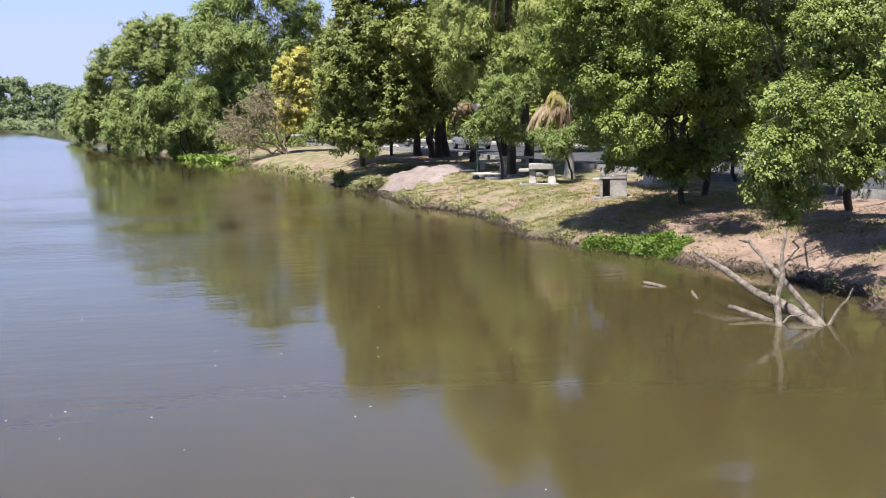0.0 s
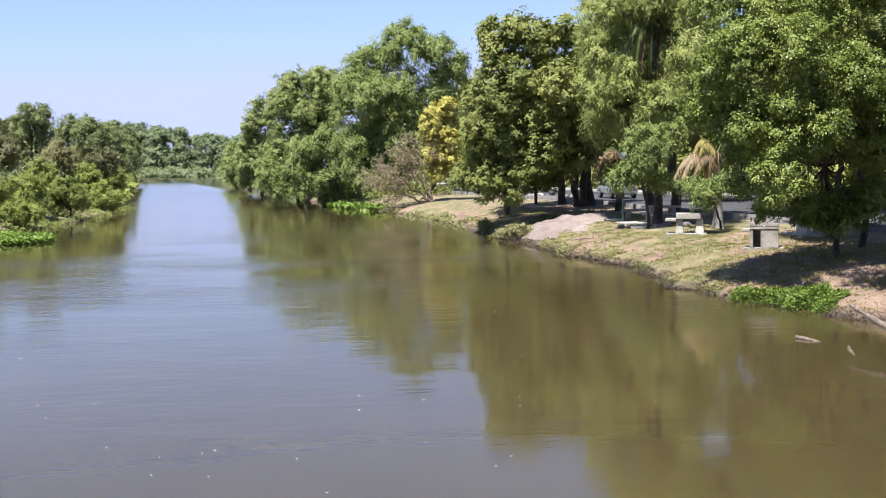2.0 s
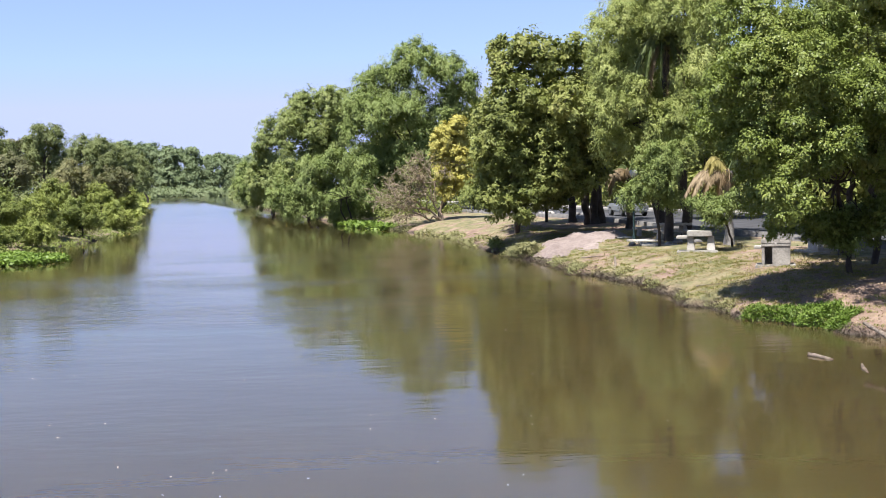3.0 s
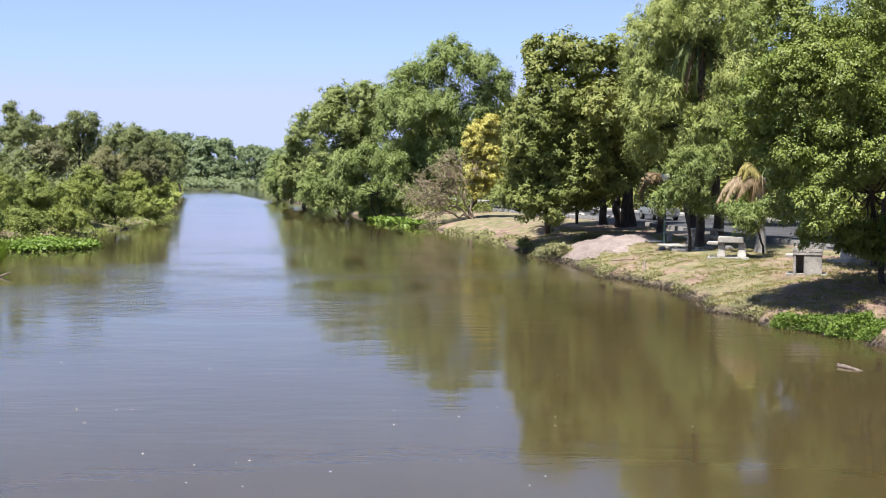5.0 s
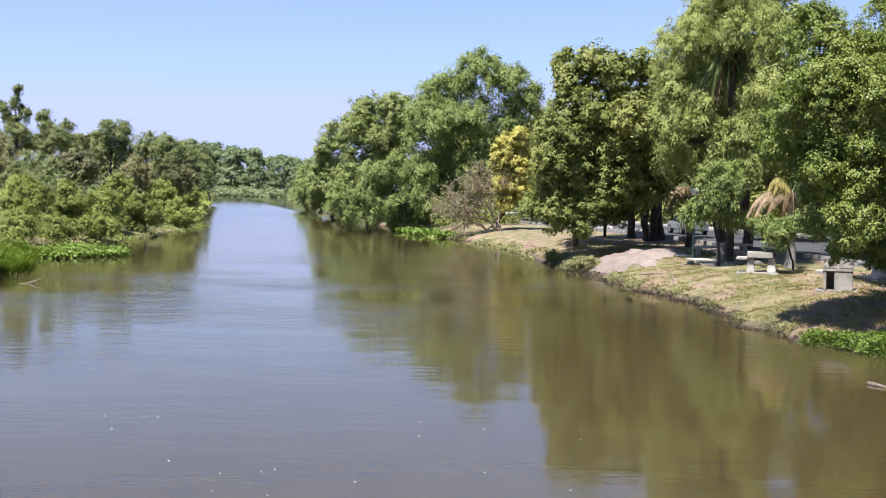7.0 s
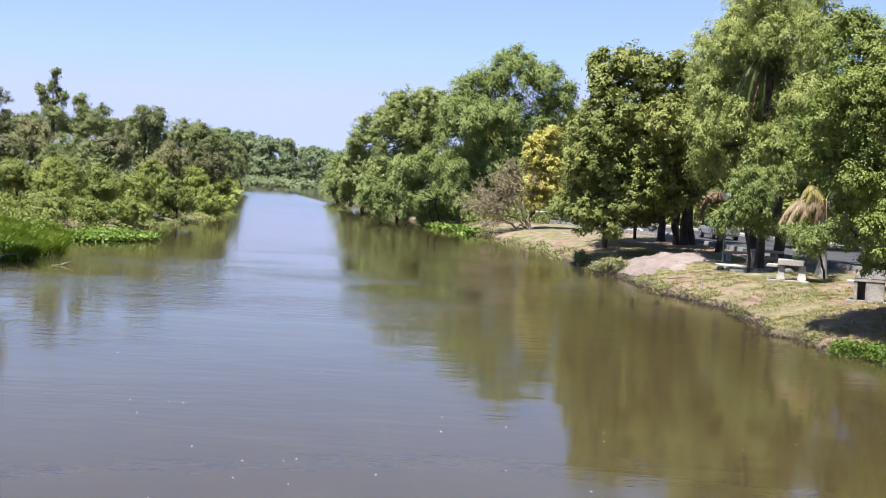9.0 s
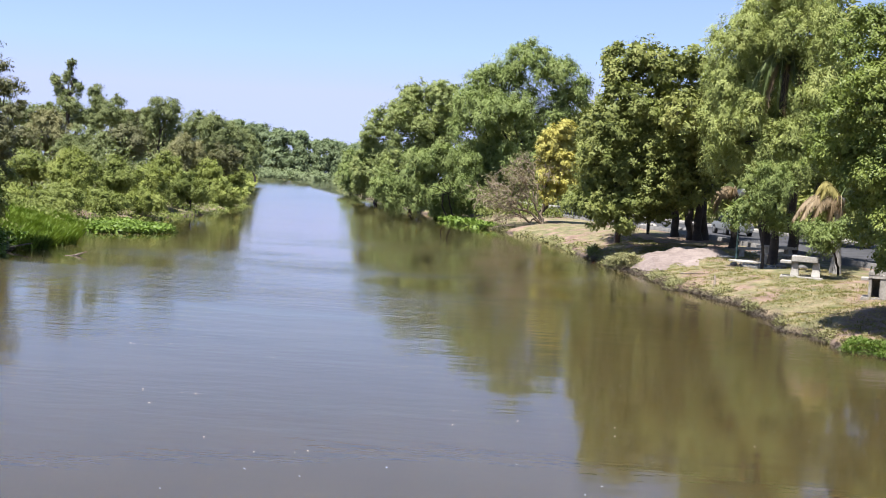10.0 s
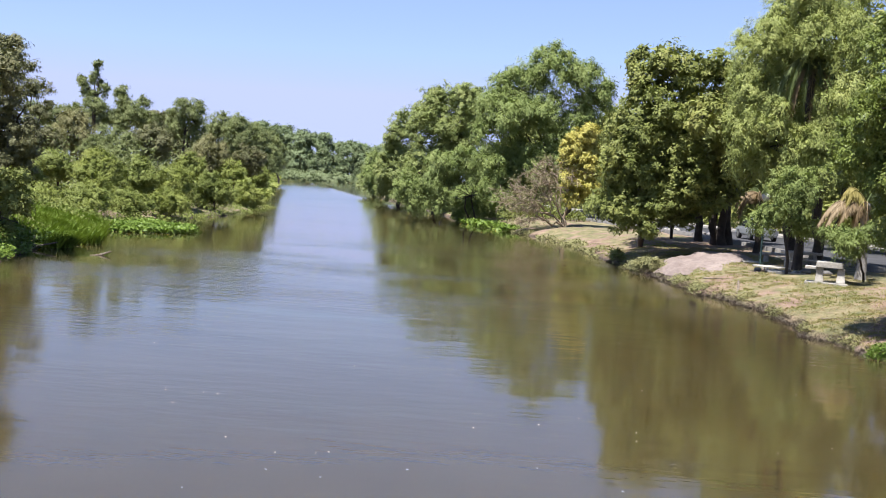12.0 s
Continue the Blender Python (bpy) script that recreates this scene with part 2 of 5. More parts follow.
# ---- mesh helpers ----
def mesh_of(name, verts, faces, mat, smooth=False):
    me = bpy.data.meshes.new(name)
    verts, faces = np.asarray(verts, np.float32), np.asarray(faces, np.int32)
    n, k = faces.shape
    me.vertices.add(len(verts))
    me.vertices.foreach_set("co", verts.ravel())
    me.loops.add(n * k)
    me.loops.foreach_set("vertex_index", faces.ravel())
    me.polygons.add(n)
    me.polygons.foreach_set("loop_start", np.arange(0, n * k, k, dtype=np.int32))
    me.update(calc_edges=True)
    me.materials.append(mat)
    if smooth:
        me.polygons.foreach_set("use_smooth", np.ones(n, bool))
    return me


def put(name, me, parent=None, label=""):
    ob = new(name, me)
    if parent is not None:
        ob.parent = parent
    return tagged(ob, label)


def part(name, bm, mat, parent, label=""):
    me = bpy.data.meshes.new(name)
    bm.to_mesh(me)
    bm.free()
    me.materials.append(mat)
    return put(name, me, parent, label)


def thing(name, at, label, category, group="", kind=""):
    ob = new(name)
    ob.location = at
    return tagged(ob, label, category, group, kind)


def box(bm, x0, x1, y0, y1, z0, z1, bevel=0.0, taper=1.0):
    r = bmesh.ops.create_cube(bm, size=1.0)["verts"]
    for v in r:
        k = taper if v.co.z > 0 else 1.0
        v.co = ((x0 + x1) / 2 + v.co.x * k * (x1 - x0), (y0 + y1) / 2 + v.co.y * k * (y1 - y0), (z0 + z1) / 2 + v.co.z * (z1 - z0))
    if bevel:
        edges = list({e for v in r for e in v.link_edges})
        bmesh.ops.bevel(bm, geom=edges, offset=bevel, segments=2, affect="EDGES")
    return bm


def tubes(paths, sides=7):
    """Tapered round limbs; each path is a list of (x, y, z, radius)."""
    verts, faces, base = [], [], 0
    for path in paths:
        p = np.array(path, float)
        ref = np.eye(3)[np.argmin(np.abs(p[-1, :3] - p[0, :3]))]
        for i in range(len(p)):
            d = p[min(i + 1, len(p) - 1), :3] - p[max(i - 1, 0), :3]
            d = d / (np.linalg.norm(d) + 1e-9)
            u = np.cross(d, ref)
            u /= np.linalg.norm(u) + 1e-9
            w = np.cross(d, u)
            for a in range(sides):
                th = 2 * math.pi * a / sides
                verts.append(p[i, :3] + p[i, 3] * (math.cos(th) * u + math.sin(th) * w))
        for i in range(len(p) - 1):
            for a in range(sides):
                q = base + i * sides
                faces.append((q + a, q + (a + 1) % sides, q + sides + (a + 1) % sides, q + sides + a))
        base += len(p) * sides
    return np.array(verts), np.array(faces)


def wander(rng, a, b, r0, r1, steps=6, wob=0.05):
    """A crooked tapering limb from a to b."""
    a, b = np.array(a, float), np.array(b, float)
    size = np.linalg.norm(b - a) * wob
    out = []
    for i in range(steps + 1):
        f = i / steps
        p = a + (b - a) * f + (rng.normal(0, size, 3) * math.sin(math.pi * f))
        out.append((*p, r0 + (r1 - r0) * f ** 0.8))
    return out


def unit(v):
    return v / (np.linalg.norm(v, axis=-1, keepdims=True) + 1e-9)


def leaf_mesh(name, at, normal, along, length, width, mat, fold=0.18, corners=4):
    """One leaf for each row: folded and four-cornered near by, a plain three-cornered blade far off."""
    along = unit(along - normal * (along * normal).sum(-1, keepdims=True))
    side = np.cross(normal, along)
    L, W = length[:, None], width[:, None]
    mid = at + along * L * 0.42
    if corners == 3:
        v = np.stack([at + side * W * 0.5, at + along * L, at - side * W * 0.5 + normal * W * fold], 1).reshape(-1, 3)
        return mesh_of(name, v, np.arange(len(v), dtype=np.int32).reshape(-1, 3), mat)
    v = np.stack([at, mid + side * W * 0.5 + normal * W * fold, at + along * L, mid - side * W * 0.5 + normal * W * fold], 1).reshape(-1, 3)
    f = np.arange(len(v), dtype=np.int32).reshape(-1, 4)
    return mesh_of(name, v, f, mat)


# how each kind of crown hangs: leaf length and width (in units of fineness), hanging length, density, clump size
HABIT = {
    "willow": (4.2, 1.6, 10.0, 0.9, 6.0), "willow_olive": (4.4, 1.6, 12.0, 1.0, 5.0), "willow_light": (4.8, 1.6, 12.0, 1.0, 6.0),
    "willow_grey": (3.4, 1.3, 4.0, 0.9, 4.5), "broad_pale": (3.6, 2.2, 2.0, 0.95, 5.5), "broad_dark": (4.6, 3.0, 1.5, 1.0, 7.0),
    "broad_mid": (5.6, 3.8, 1.5, 0.9, 8.0), "broad_grey": (3.6, 2.2, 3.0, 0.8, 5.5), "ficus": (5.0, 3.0, 8.0, 1.0, 9.0),
    "ficus_light": (5.6, 3.6, 9.0, 1.0, 9.0), "shrub": (3.6, 1.4, 5.0, 0.9, 5.0), "shrub_dark": (3.5, 1.7, 3.0, 0.9, 5.0),
    "yellow": (3.4, 2.5, 3.0, 1.1, 4.5),
}


def crown_leaves(rng, lobes, look_, px):
    """Leaves in small clumps over the lobes of a crown, with gaps, and a thinner fill of oversized leaves inside, added
    to block light.
    """
    ll, ww, droop, dense, clump = HABIT[look_]
    leaf_area = 0.5 * ll * ww
    P, N, A, S = [], [], [], []
    billows = []
    for cx, cy, cz, rx, ry, rz in lobes:
        billows.append((cx, cy, cz, rx * 0.88, ry * 0.88, rz * 0.88, 0.55))
        for d in unit(rng.normal(0, 1, (9, 3)) + np.array((0, -0.25, 0.1))):
            k = rng.uniform(0.30, 0.52)
            billows.append((cx + d[0] * rx * 0.72, cy + d[1] * ry * 0.72, cz + d[2] * rz * 0.72, rx * k, ry * k, rz * k * 0.85, 0.62))
    for cx, cy, cz, rx, ry, rz, share in billows:
        c, r = np.array((cx, cy, cz)), np.array((rx, ry, rz))
        area = math.pi * (rx * rz) / px ** 2
        total = int(3.7 * share * dense * area / leaf_area)
        k = max(3, total // 26)
        n = unit(rng.normal(0, 1, (k, 3)))
        n[:, 2] += 0.12
        n = unit(n)
        reach = rng.uniform(0.62, 1.06, k) ** 0.7 * (1 + 0.16 * np.sin(n[:, 0] * 5 + cx) * np.cos(n[:, 2] * 6 + cz))
        centre = c + n * r * reach[:, None]
        per = np.where(n[:, 1] > 0.3, rng.integers(5, 18, k), rng.integers(12, 40, k))
        idx = np.repeat(np.arange(k), per)
        m = len(idx)
        off = rng.normal(0, 1, (m, 3)) * px * clump * np.array((0.5, 0.5, 0.36))
        hang = rng.uniform(0, 1, m) ** 1.3 * droop * px * rng.uniform(0.3, 1.4, k)[idx]
        p = centre[idx] + off
        p[:, 2] -= hang
        clump_n = unit(n * 0.8 + np.array((0, -0.1, 0.7)) + rng.normal(0, 0.25, (k, 3)))
        P.append(p)
        N.append(unit(clump_n[idx] + rng.normal(0, 0.26, (m, 3)) + 0.3 * off / (px * clump)))
        a = rng.normal(0, 1, (m, 3)) + n[idx] * 0.4
        a[:, 2] -= 0.5 + 0.16 * droop
        A.append(a)
        S.append(np.ones(m))
        # oversized inner leaves, added to keep light out of the crown
        fill = total // 5
        q = unit(rng.normal(0, 1, (fill, 3))) * rng.uniform(0.1, 0.62, (fill, 1)) * r + c
        S.append(np.full(fill, 1.8))
        P.append(q)
        N.append(unit(rng.normal(0, 1, (fill, 3))))
        A.append(rng.normal(0, 1, (fill, 3)))
    P, N, A, S = np.concatenate(P), np.concatenate(N), np.concatenate(A), np.concatenate(S)
    low = P[:, 2] > 0.08
    P, N, A, S = P[low], N[low], A[low], S[low]
    m = len(P)
    return P, N, A, S * ll * px * rng.uniform(0.6, 1.35, m), S * ww * px * rng.uniform(0.7, 1.3, m)


def tree(name, label, trunks, lobes, seed, look_="willow", px=0.03, category="tree", group="", bark=None, thick=1.0, lean=0.4):
    rng = np.random.default_rng(seed)
    bx, by = trunks[0]
    bz = ground_z(bx, by)
    root = thing(name, (bx, by, bz), label, category, group)
    origin = np.array((bx, by, bz))
    top = max(l[2] for l in lobes)
    hub_z = min(l[2] for l in lobes) * 0.5 + np.mean([l[2] for l in lobes]) * 0.5
    cx, cy = np.mean([l[0] for l in lobes]), np.mean([l[1] for l in lobes])
    r0 = (0.05 + 0.022 * (top - bz)) * thick
    for i, (tx, ty) in enumerate(trunks):
        tz = ground_z(tx, ty)
        far = (tx + (cx - tx) * lean, ty + (cy - ty) * lean, max(hub_z, tz + 0.6))
        path = wander(rng, (tx, ty, tz - 0.15), far, r0 / len(trunks) ** 0.35, r0 * 0.55, 7, 0.035)
        path.insert(1, (*(np.array(path[0][:3]) * 0.93 + np.array(path[1][:3]) * 0.07), r0 * 0.85))
        path[0] = (*path[0][:3], r0 * 1.35)
        v, f = tubes([path], 10)
        put("trunk", mesh_of("trunk", v - origin, f, bark or BARK, True), root)
    limbs = []
    for l in lobes:
        end = np.array(l[:3]) + rng.normal(0, 0.15, 3) * l[3]
        limbs.append(wander(rng, far, end, r0 * 0.36, r0 * 0.06, 6, 0.08))
        for _ in range(4):
            tip = np.array(l[:3]) + unit(rng.normal(0, 1, 3)) * np.array(l[3:]) * 0.85
            limbs.append(wander(rng, end, tip, r0 * 0.10, r0 * 0.025, 4, 0.1))
    v, f = tubes(limbs, 5)
    put("branchwork", mesh_of("branchwork", v - origin, f, bark or BARK, True), root)
    p, n, a, ll, ww = crown_leaves(rng, lobes, look_, px)
    put("crown", leaf_mesh("crown", p - origin, n, a, ll, ww, LEAF[look_], corners=4 if px < 0.025 else 3), root)
    return root


# ---- the river valley ----
SHORE_R = ((-200, 11), (0, 11), (18.6, 10.4), (20.4, 10.8), (21.7, 10.8), (24.5, 9.8), (26.5, 8.7), (29.2, 7.6), (31.3, 7.0), (36.5, 6.9), (39.5, 6.5),
           (42.7, 5.1), (48.3, 4.5), (53.3, 3.5), (59.6, 2.2), (67.4, 1.2), (76.9, -0.6), (86, -3.6), (96, -6.5), (109, -11.0), (135, -18),
           (164, -26.5), (230, -42), (380, -74), (505, -99), (5200, -99))
SHORE_L = ((-200, -19), (0, -19), (36.8, -20.2), (42.6, -21.9), (47.5, -22.2), (55, -25.2), (62, -27.0), (78, -27.6), (84, -27.2), (107, -30.4),
           (120, -36), (164, -46.5), (450, -123), (505, -138), (5200, -138))
END = 500.0  # where the river bends out of sight


def wobble(y, s):
    return 0.22 * math.sin(y * 1.7 + s) + 0.13 * math.sin(y * 3.9 + 2 * s) + 0.07 * math.sin(y * 9.1 + s)


def shore_r(y):
    return float(np.interp(y, *zip(*SHORE_R))) + wobble(y, 0.4)


def shore_l(y):
    return float(np.interp(y, *zip(*SHORE_L))) + wobble(y, 2.1)


def bank(s):
    """Height of the bank, s metres inland from the water's edge."""
    return float(np.interp(s, (-9, -3, -0.8, -0.15, 0.0, 0.18, 0.5, 1.0, 1.5, 2.1, 2.7, 3.3, 4.0, 5.0, 9.0, 30, 400), (-2.2, -1.3, -0.5, -0.16, -0.02, 0.17, 0.27, 0.385, 0.50, 0.62, 0.725, 0.80, 0.855, 0.90, 0.95, 1.1, 1.6)))


def ground_z(x, y):
    r, l = shore_r(y), shore_l(y)
    s = max(x - r, l - x) if y < END else max(x - r, l - x, (y - END) * 0.4)
    z = bank(s)
    if s > 0.1:
        z += max(0.0, min(s - 0.3, 1.0, 4.2 - s)) * 0.05 * abs(noise.noise((x * 0.9, y * 0.45, 3.0))) * 2 - 0.02
        z += min(s, 2.0) * 0.045 * noise.noise((x * 0.55, y * 0.55, 0.0)) + min(s, 1.0) * 0.035 * noise.noise((x * 1.2, y * 1.2, 5.0))
    return z


def build_ground():
    out = [0.0, 0.08, 0.18, 0.3, 0.42, 0.55, 0.7, 0.85, 1.0, 1.17, 1.34, 1.5, 1.7, 1.9, 2.1, 2.3, 2.5, 2.7, 2.9, 3.1, 3.3, 3.5, 3.75, 4.0, 4.3, 4.6, 5.2, 6.0, 7.0, 8.5, 10, 12, 15, 19, 25, 33, 45, 70, 120, 300, 900, 4000]
    bed = [0.0, 0.012, 0.05, 0.15, 0.35, 0.65, 0.85, 0.95, 0.988]
    ys = [-1500, -400, -120, -50, -20, 0, 6, 10, 13]
    y = 15.0
    while y < 5000:
        ys.append(y)
        y += 0.22 if y < 58 else 0.6 if y < 125 else 3 if y < 300 else 12 if y < 560 else 500
    verts = []
    for y in ys:
        l, r = shore_l(y), shore_r(y)
        xs = [l - s for s in reversed(out)] + [l + (r - l) * b for b in bed[1:]] + [r + s for s in out]
        verts += [(x, y, ground_z(x, y)) for x in xs]
    w = 2 * len(out) + len(bed) - 1
    faces = [(j * w + i, j * w + i + 1, (j + 1) * w + i + 1, (j + 1) * w + i) for j in range(len(ys) - 1) for i in range(w - 1)]
    ob = put("ground", mesh_of("ground", verts, faces, GROUND, True))
    tagged(ob, "grassy and earthy river banks with an eroded muddy edge", "ground", kind="structure")


build_ground()
bm = bmesh.new()
for x0, x1, y0, y1 in ((-400, 300, -1200, 560),):
    bm.faces.new([bm.verts.new(p) for p in ((x0, y0, 0), (x1, y0, 0), (x1, y1, 0), (x0, y1, 0))])
tagged(part("water", bm, WATER, None), "calm muddy brown river water with faint ripples", "river", kind="structure")

# ---- trees and shrubs ----
tree("willow_tree", 'slender pale green willow at the water edge far upstream',
     [(-37.2, 205)],
     [(-37.0, 205.9, 5.9, 2.4, 2.8, 3.2), (-38.2, 203.8, 4.0, 1.5, 1.9, 2.2), (-35.9, 205, 3.9, 1.9, 2.2, 2.5), (-37.6, 206.5, 2.0, 1.9, 1.8, 1.4), (-36.0, 204.4, 1.8, 1.9, 1.6, 1.3)], 1, look_='willow', px=0.1059)
tree("willow_tree", 'tall pale green willow leaning over the river',
     [(-23.63, 150)],
     [(-23.61, 149.24, 10.12, 2.7, 3.08, 3.47), (-23.11, 150.91, 5.92, 3.28, 3.59, 3.9), (-24.9, 148.78, 4.8, 2.15, 2.81, 3.46), (-21.37, 150, 11.24, 1.94, 2.52, 3.1), (-24.29, 151.56, 2.45, 2.82, 2.58, 2.35), (-21.21, 149.22, 2.77, 2.78, 2.78, 2.78), (-25.65, 150.48, 2.89, 1.71, 1.79, 1.87)], 2, look_='broad_pale', px=0.0775)
tree("willow_tree", 'tall full pale green willow on the river bank',
     [(-14.05, 122), (-15.18, 121)],
     [(-14.02, 123.69, 12.86, 3.07, 2.88, 2.68), (-15.72, 121.15, 9.45, 3, 3.22, 3.44), (-12.5, 122.79, 8.48, 2.86, 3.58, 4.31), (-16.43, 120.31, 4.19, 2.98, 3.11, 3.23), (-11.07, 122, 10.91, 1.89, 2.36, 2.84), (-14.01, 123.77, 4.75, 3.2, 3.2, 3.2), (-11.59, 121.33, 12.25, 2.38, 2.51, 2.63), (-15.52, 122.78, 11.83, 2.79, 2.6, 2.41), (-17.52, 120.73, 1.73, 2.25, 2, 1.75), (-15.18, 122, 1.95, 2.52, 2.4, 2.27), (-12.13, 123.41, 2.79, 2.55, 2.71, 2.87)], 3, look_='broad_pale', px=0.0630)
tree("willow_tree", 'very tall spreading green willow with a rounded top',
     [(-4.58, 107), (-3.51, 108)],
     [(-2.63, 106, 15.81, 2.74, 3.3, 1.97), (-5.19, 107.47, 14.41, 2.67, 3.34, 2.11), (0.19, 105.36, 13.84, 2.29, 3.32, 2.45), (-4.2, 107.2, 10.7, 4.32, 5.27, 3.21), (-7.34, 104.47, 9.82, 2.7, 3.85, 2.81), (0.47, 106, 10.49, 2.19, 3.45, 2.74), (-6.87, 107.78, 6.13, 3.23, 4.29, 2.9), (-3.2, 105.26, 5.7, 2.61, 3.54, 2.45), (-4.98, 106.92, 3.31, 3.31, 3.87, 2.21), (-2.06, 106, 7.86, 2.19, 3.26, 2.46), (-7.44, 107.29, 12.72, 2.33, 3.26, 2.33), (2, 105.51, 12.83, 1.74, 2.82, 2.29), (-7.8, 111.5, 4.8, 3.2, 2.4, 3.0), (-9.8, 111, 2.4, 2.4, 2.0, 1.9), (-4.5, 112, 4.0, 3.0, 2.2, 2.8)], 4, look_='willow', px=0.0610)
tree("overhanging_willow", 'low willow trailing its branches into the water',
     [(-9.4, 101.5), (-8.6, 102)],
     [(-15.1, 99.5, 3.3, 1.3, 1.6, 1.9), (-13.5, 98.6, 2.3, 1.1, 1.3, 1.7), (-12.5, 98.8, 3.6, 1.3, 1.5, 1.9), (-11.6, 98.4, 2.0, 0.8, 1.0, 1.5), (-11.9, 99.5, 5.4, 1.6, 1.8, 1.6), (-7.6, 99.4, 3.4, 0.9, 1.2, 1.3), (-6.5, 99.2, 2.5, 1.0, 1.2, 1.1), (-9.6, 100.5, 6.0, 1.7, 2.0, 1.3), (-7.2, 100.5, 5.4, 1.4, 1.8, 1.3), (-8.7, 103.2, 1.9, 1.6, 1.2, 1.5), (-10.2, 103.2, 1.7, 1.5, 1.2, 1.4), (-6.8, 103.4, 1.8, 1.5, 1.2, 1.3)], 5, look_='willow', thick=0.5, px=0.0517)
tree("broadleaf_tree", 'dense dark green broad-leaved tree reaching down to the grass',
     [(4.1, 63.5)],
     [(2.99, 57.12, 5.43, 1.95, 3.70, 1.95), (4.89, 55.50, 4.89, 1.90, 3.49, 1.78), (2.47, 56.58, 3.25, 1.64, 2.83, 1.34), (5.46, 57.44, 3.15, 1.55, 2.48, 1.07), (3.56, 56.04, 7.66, 1.91, 3.47, 1.74), (5.67, 57.07, 6.96, 1.77, 3.53, 1.95), (4.01, 55.93, 2.92, 1.16, 2.25, 1.21), (2.13, 56.58, 4.86, 0.87, 2.23, 1.46), (6.79, 57.23, 3.85, 1.19, 2.24, 1.19), (2.51, 56.29, 6.71, 1.05, 2.24, 1.31), (2.66, 56.91, 2.33, 1.18, 1.90, 0.82), (3.85, 55.93, 2.43, 1.16, 1.87, 0.81), (2.08, 56.58, 3.11, 0.70, 1.61, 0.99)], 6, look_='broad_dark', px=0.0310)
tree("broadleaf_tree", 'tall dark broad-leaved tree with several dark trunks',
     [(8.3, 71.5), (8.75, 67), (9.1, 66.6), (9.5, 67.2)],
     [(4.63, 56.03, 10.05, 1.51, 1.81, 1.40), (6.59, 56.86, 10.09, 1.47, 1.76, 1.35), (3.29, 55.77, 9.07, 1.22, 1.46, 1.39), (2.65, 56.46, 10.16, 0.41, 0.56, 0.70), (5.59, 57.44, 8.59, 1.78, 2.14, 1.78), (3.09, 56.41, 10.86, 0.14, 0.19, 0.23), (7.14, 56.86, 8.49, 1.47, 1.76, 1.76), (6.52, 55.72, 6.28, 1.30, 1.56, 1.44), (6.43, 56.46, 4.57, 1.16, 1.40, 1.16), (7.75, 56.25, 4.52, 1.12, 1.71, 1.03), (8.15, 56.70, 6.23, 1.17, 1.80, 1.17), (6.73, 55.80, 3.53, 1.08, 1.62, 0.77), (5.67, 57.60, 3.44, 1.17, 1.98, 0.81), (8.3, 70, 6.2, 2.6, 3.2, 1.8), (6.0, 71, 7.5, 2.8, 3.2, 2.0), (9.4, 68, 8.6, 2.4, 3.0, 1.9), (6.2, 53, 7.5, 1.3, 1.6, 1.1), (7.3, 54, 6.9, 1.2, 1.6, 1.1)], 7, look_='broad_mid', px=0.0335, lean=0.12, thick=1.5)
tree("willow_tree", 'tall light green willow spreading over the lawn',
     [(10.67, 54)],
     [(8.52, 51.86, 9.2, 1.55, 4.28, 2.01), (7.83, 50.59, 10.62, 1.44, 3.61, 1.57), (8.93, 51.41, 6.39, 1.46, 3.82, 1.73), (7.4, 50.44, 7.16, 0.99, 3.07, 1.56), (10.09, 51, 9.97, 1.32, 3.64, 1.71), (10.15, 51.53, 7.29, 0.96, 3.07, 1.6), (9.55, 50.6, 12.4, 1.5, 3.6, 1.5), (7.84, 51.3, 5.63, 1.06, 2.7, 1.19), (10.69, 49.97, 12.34, 1.81, 4.03, 1.55), (7.46, 51, 8.75, 0.92, 2.69, 1.32), (9.4, 46.9, 6.1, 1.0, 1.1, 1.0), (9.1, 46.7, 4.7, 0.9, 1.0, 0.8), (8.3, 47.2, 7.3, 0.7, 0.9, 0.9)], 8, look_='willow_light', px=0.0279)
tree("willow_tree", 'slim light green willow with hanging branches',
     [(10.7, 49)],
     [(10.15, 47.24, 6.37, 0.88, 2.34, 1.46), (10.5, 46.54, 8.21, 0.82, 2.5, 1.68), (10.2, 47, 4.91, 0.73, 1.7, 0.97), (9.54, 47.49, 10.74, 0.88, 1.86, 0.98), (10.81, 46.69, 10.34, 1.09, 2.53, 1.45), (11.23, 47.19, 6.33, 0.68, 1.9, 1.22)], 16, look_='willow_light', px=0.0248)
tree("young_tree", 'young feathery light green tree with a slim dark trunk',
     [(8.93, 46)],
     [(8.77, 46, 3.62, 1.14, 1.23, 0.9), (8.08, 46.43, 2.93, 0.77, 0.81, 0.58), (9.26, 45.77, 4.48, 0.8, 0.97, 0.8), (9.63, 46.17, 2.88, 0.62, 0.72, 0.57), (8.48, 45.6, 4.57, 0.71, 0.85, 0.71)], 9, look_='willow', px=0.0238, thick=0.6)
tree("young_tree", 'young bright green tree beside the concrete table',
     [(11.24, 43)],
     [(10.32, 41.59, 2.43, 0.73, 0.64, 0.56), (9.84, 42, 2.72, 0.52, 0.48, 0.43), (11.11, 42.29, 2.67, 0.52, 0.55, 0.57), (10.12, 41.85, 2.13, 0.52, 0.43, 0.35)], 10, look_='willow', px=0.0217, thick=0.6)
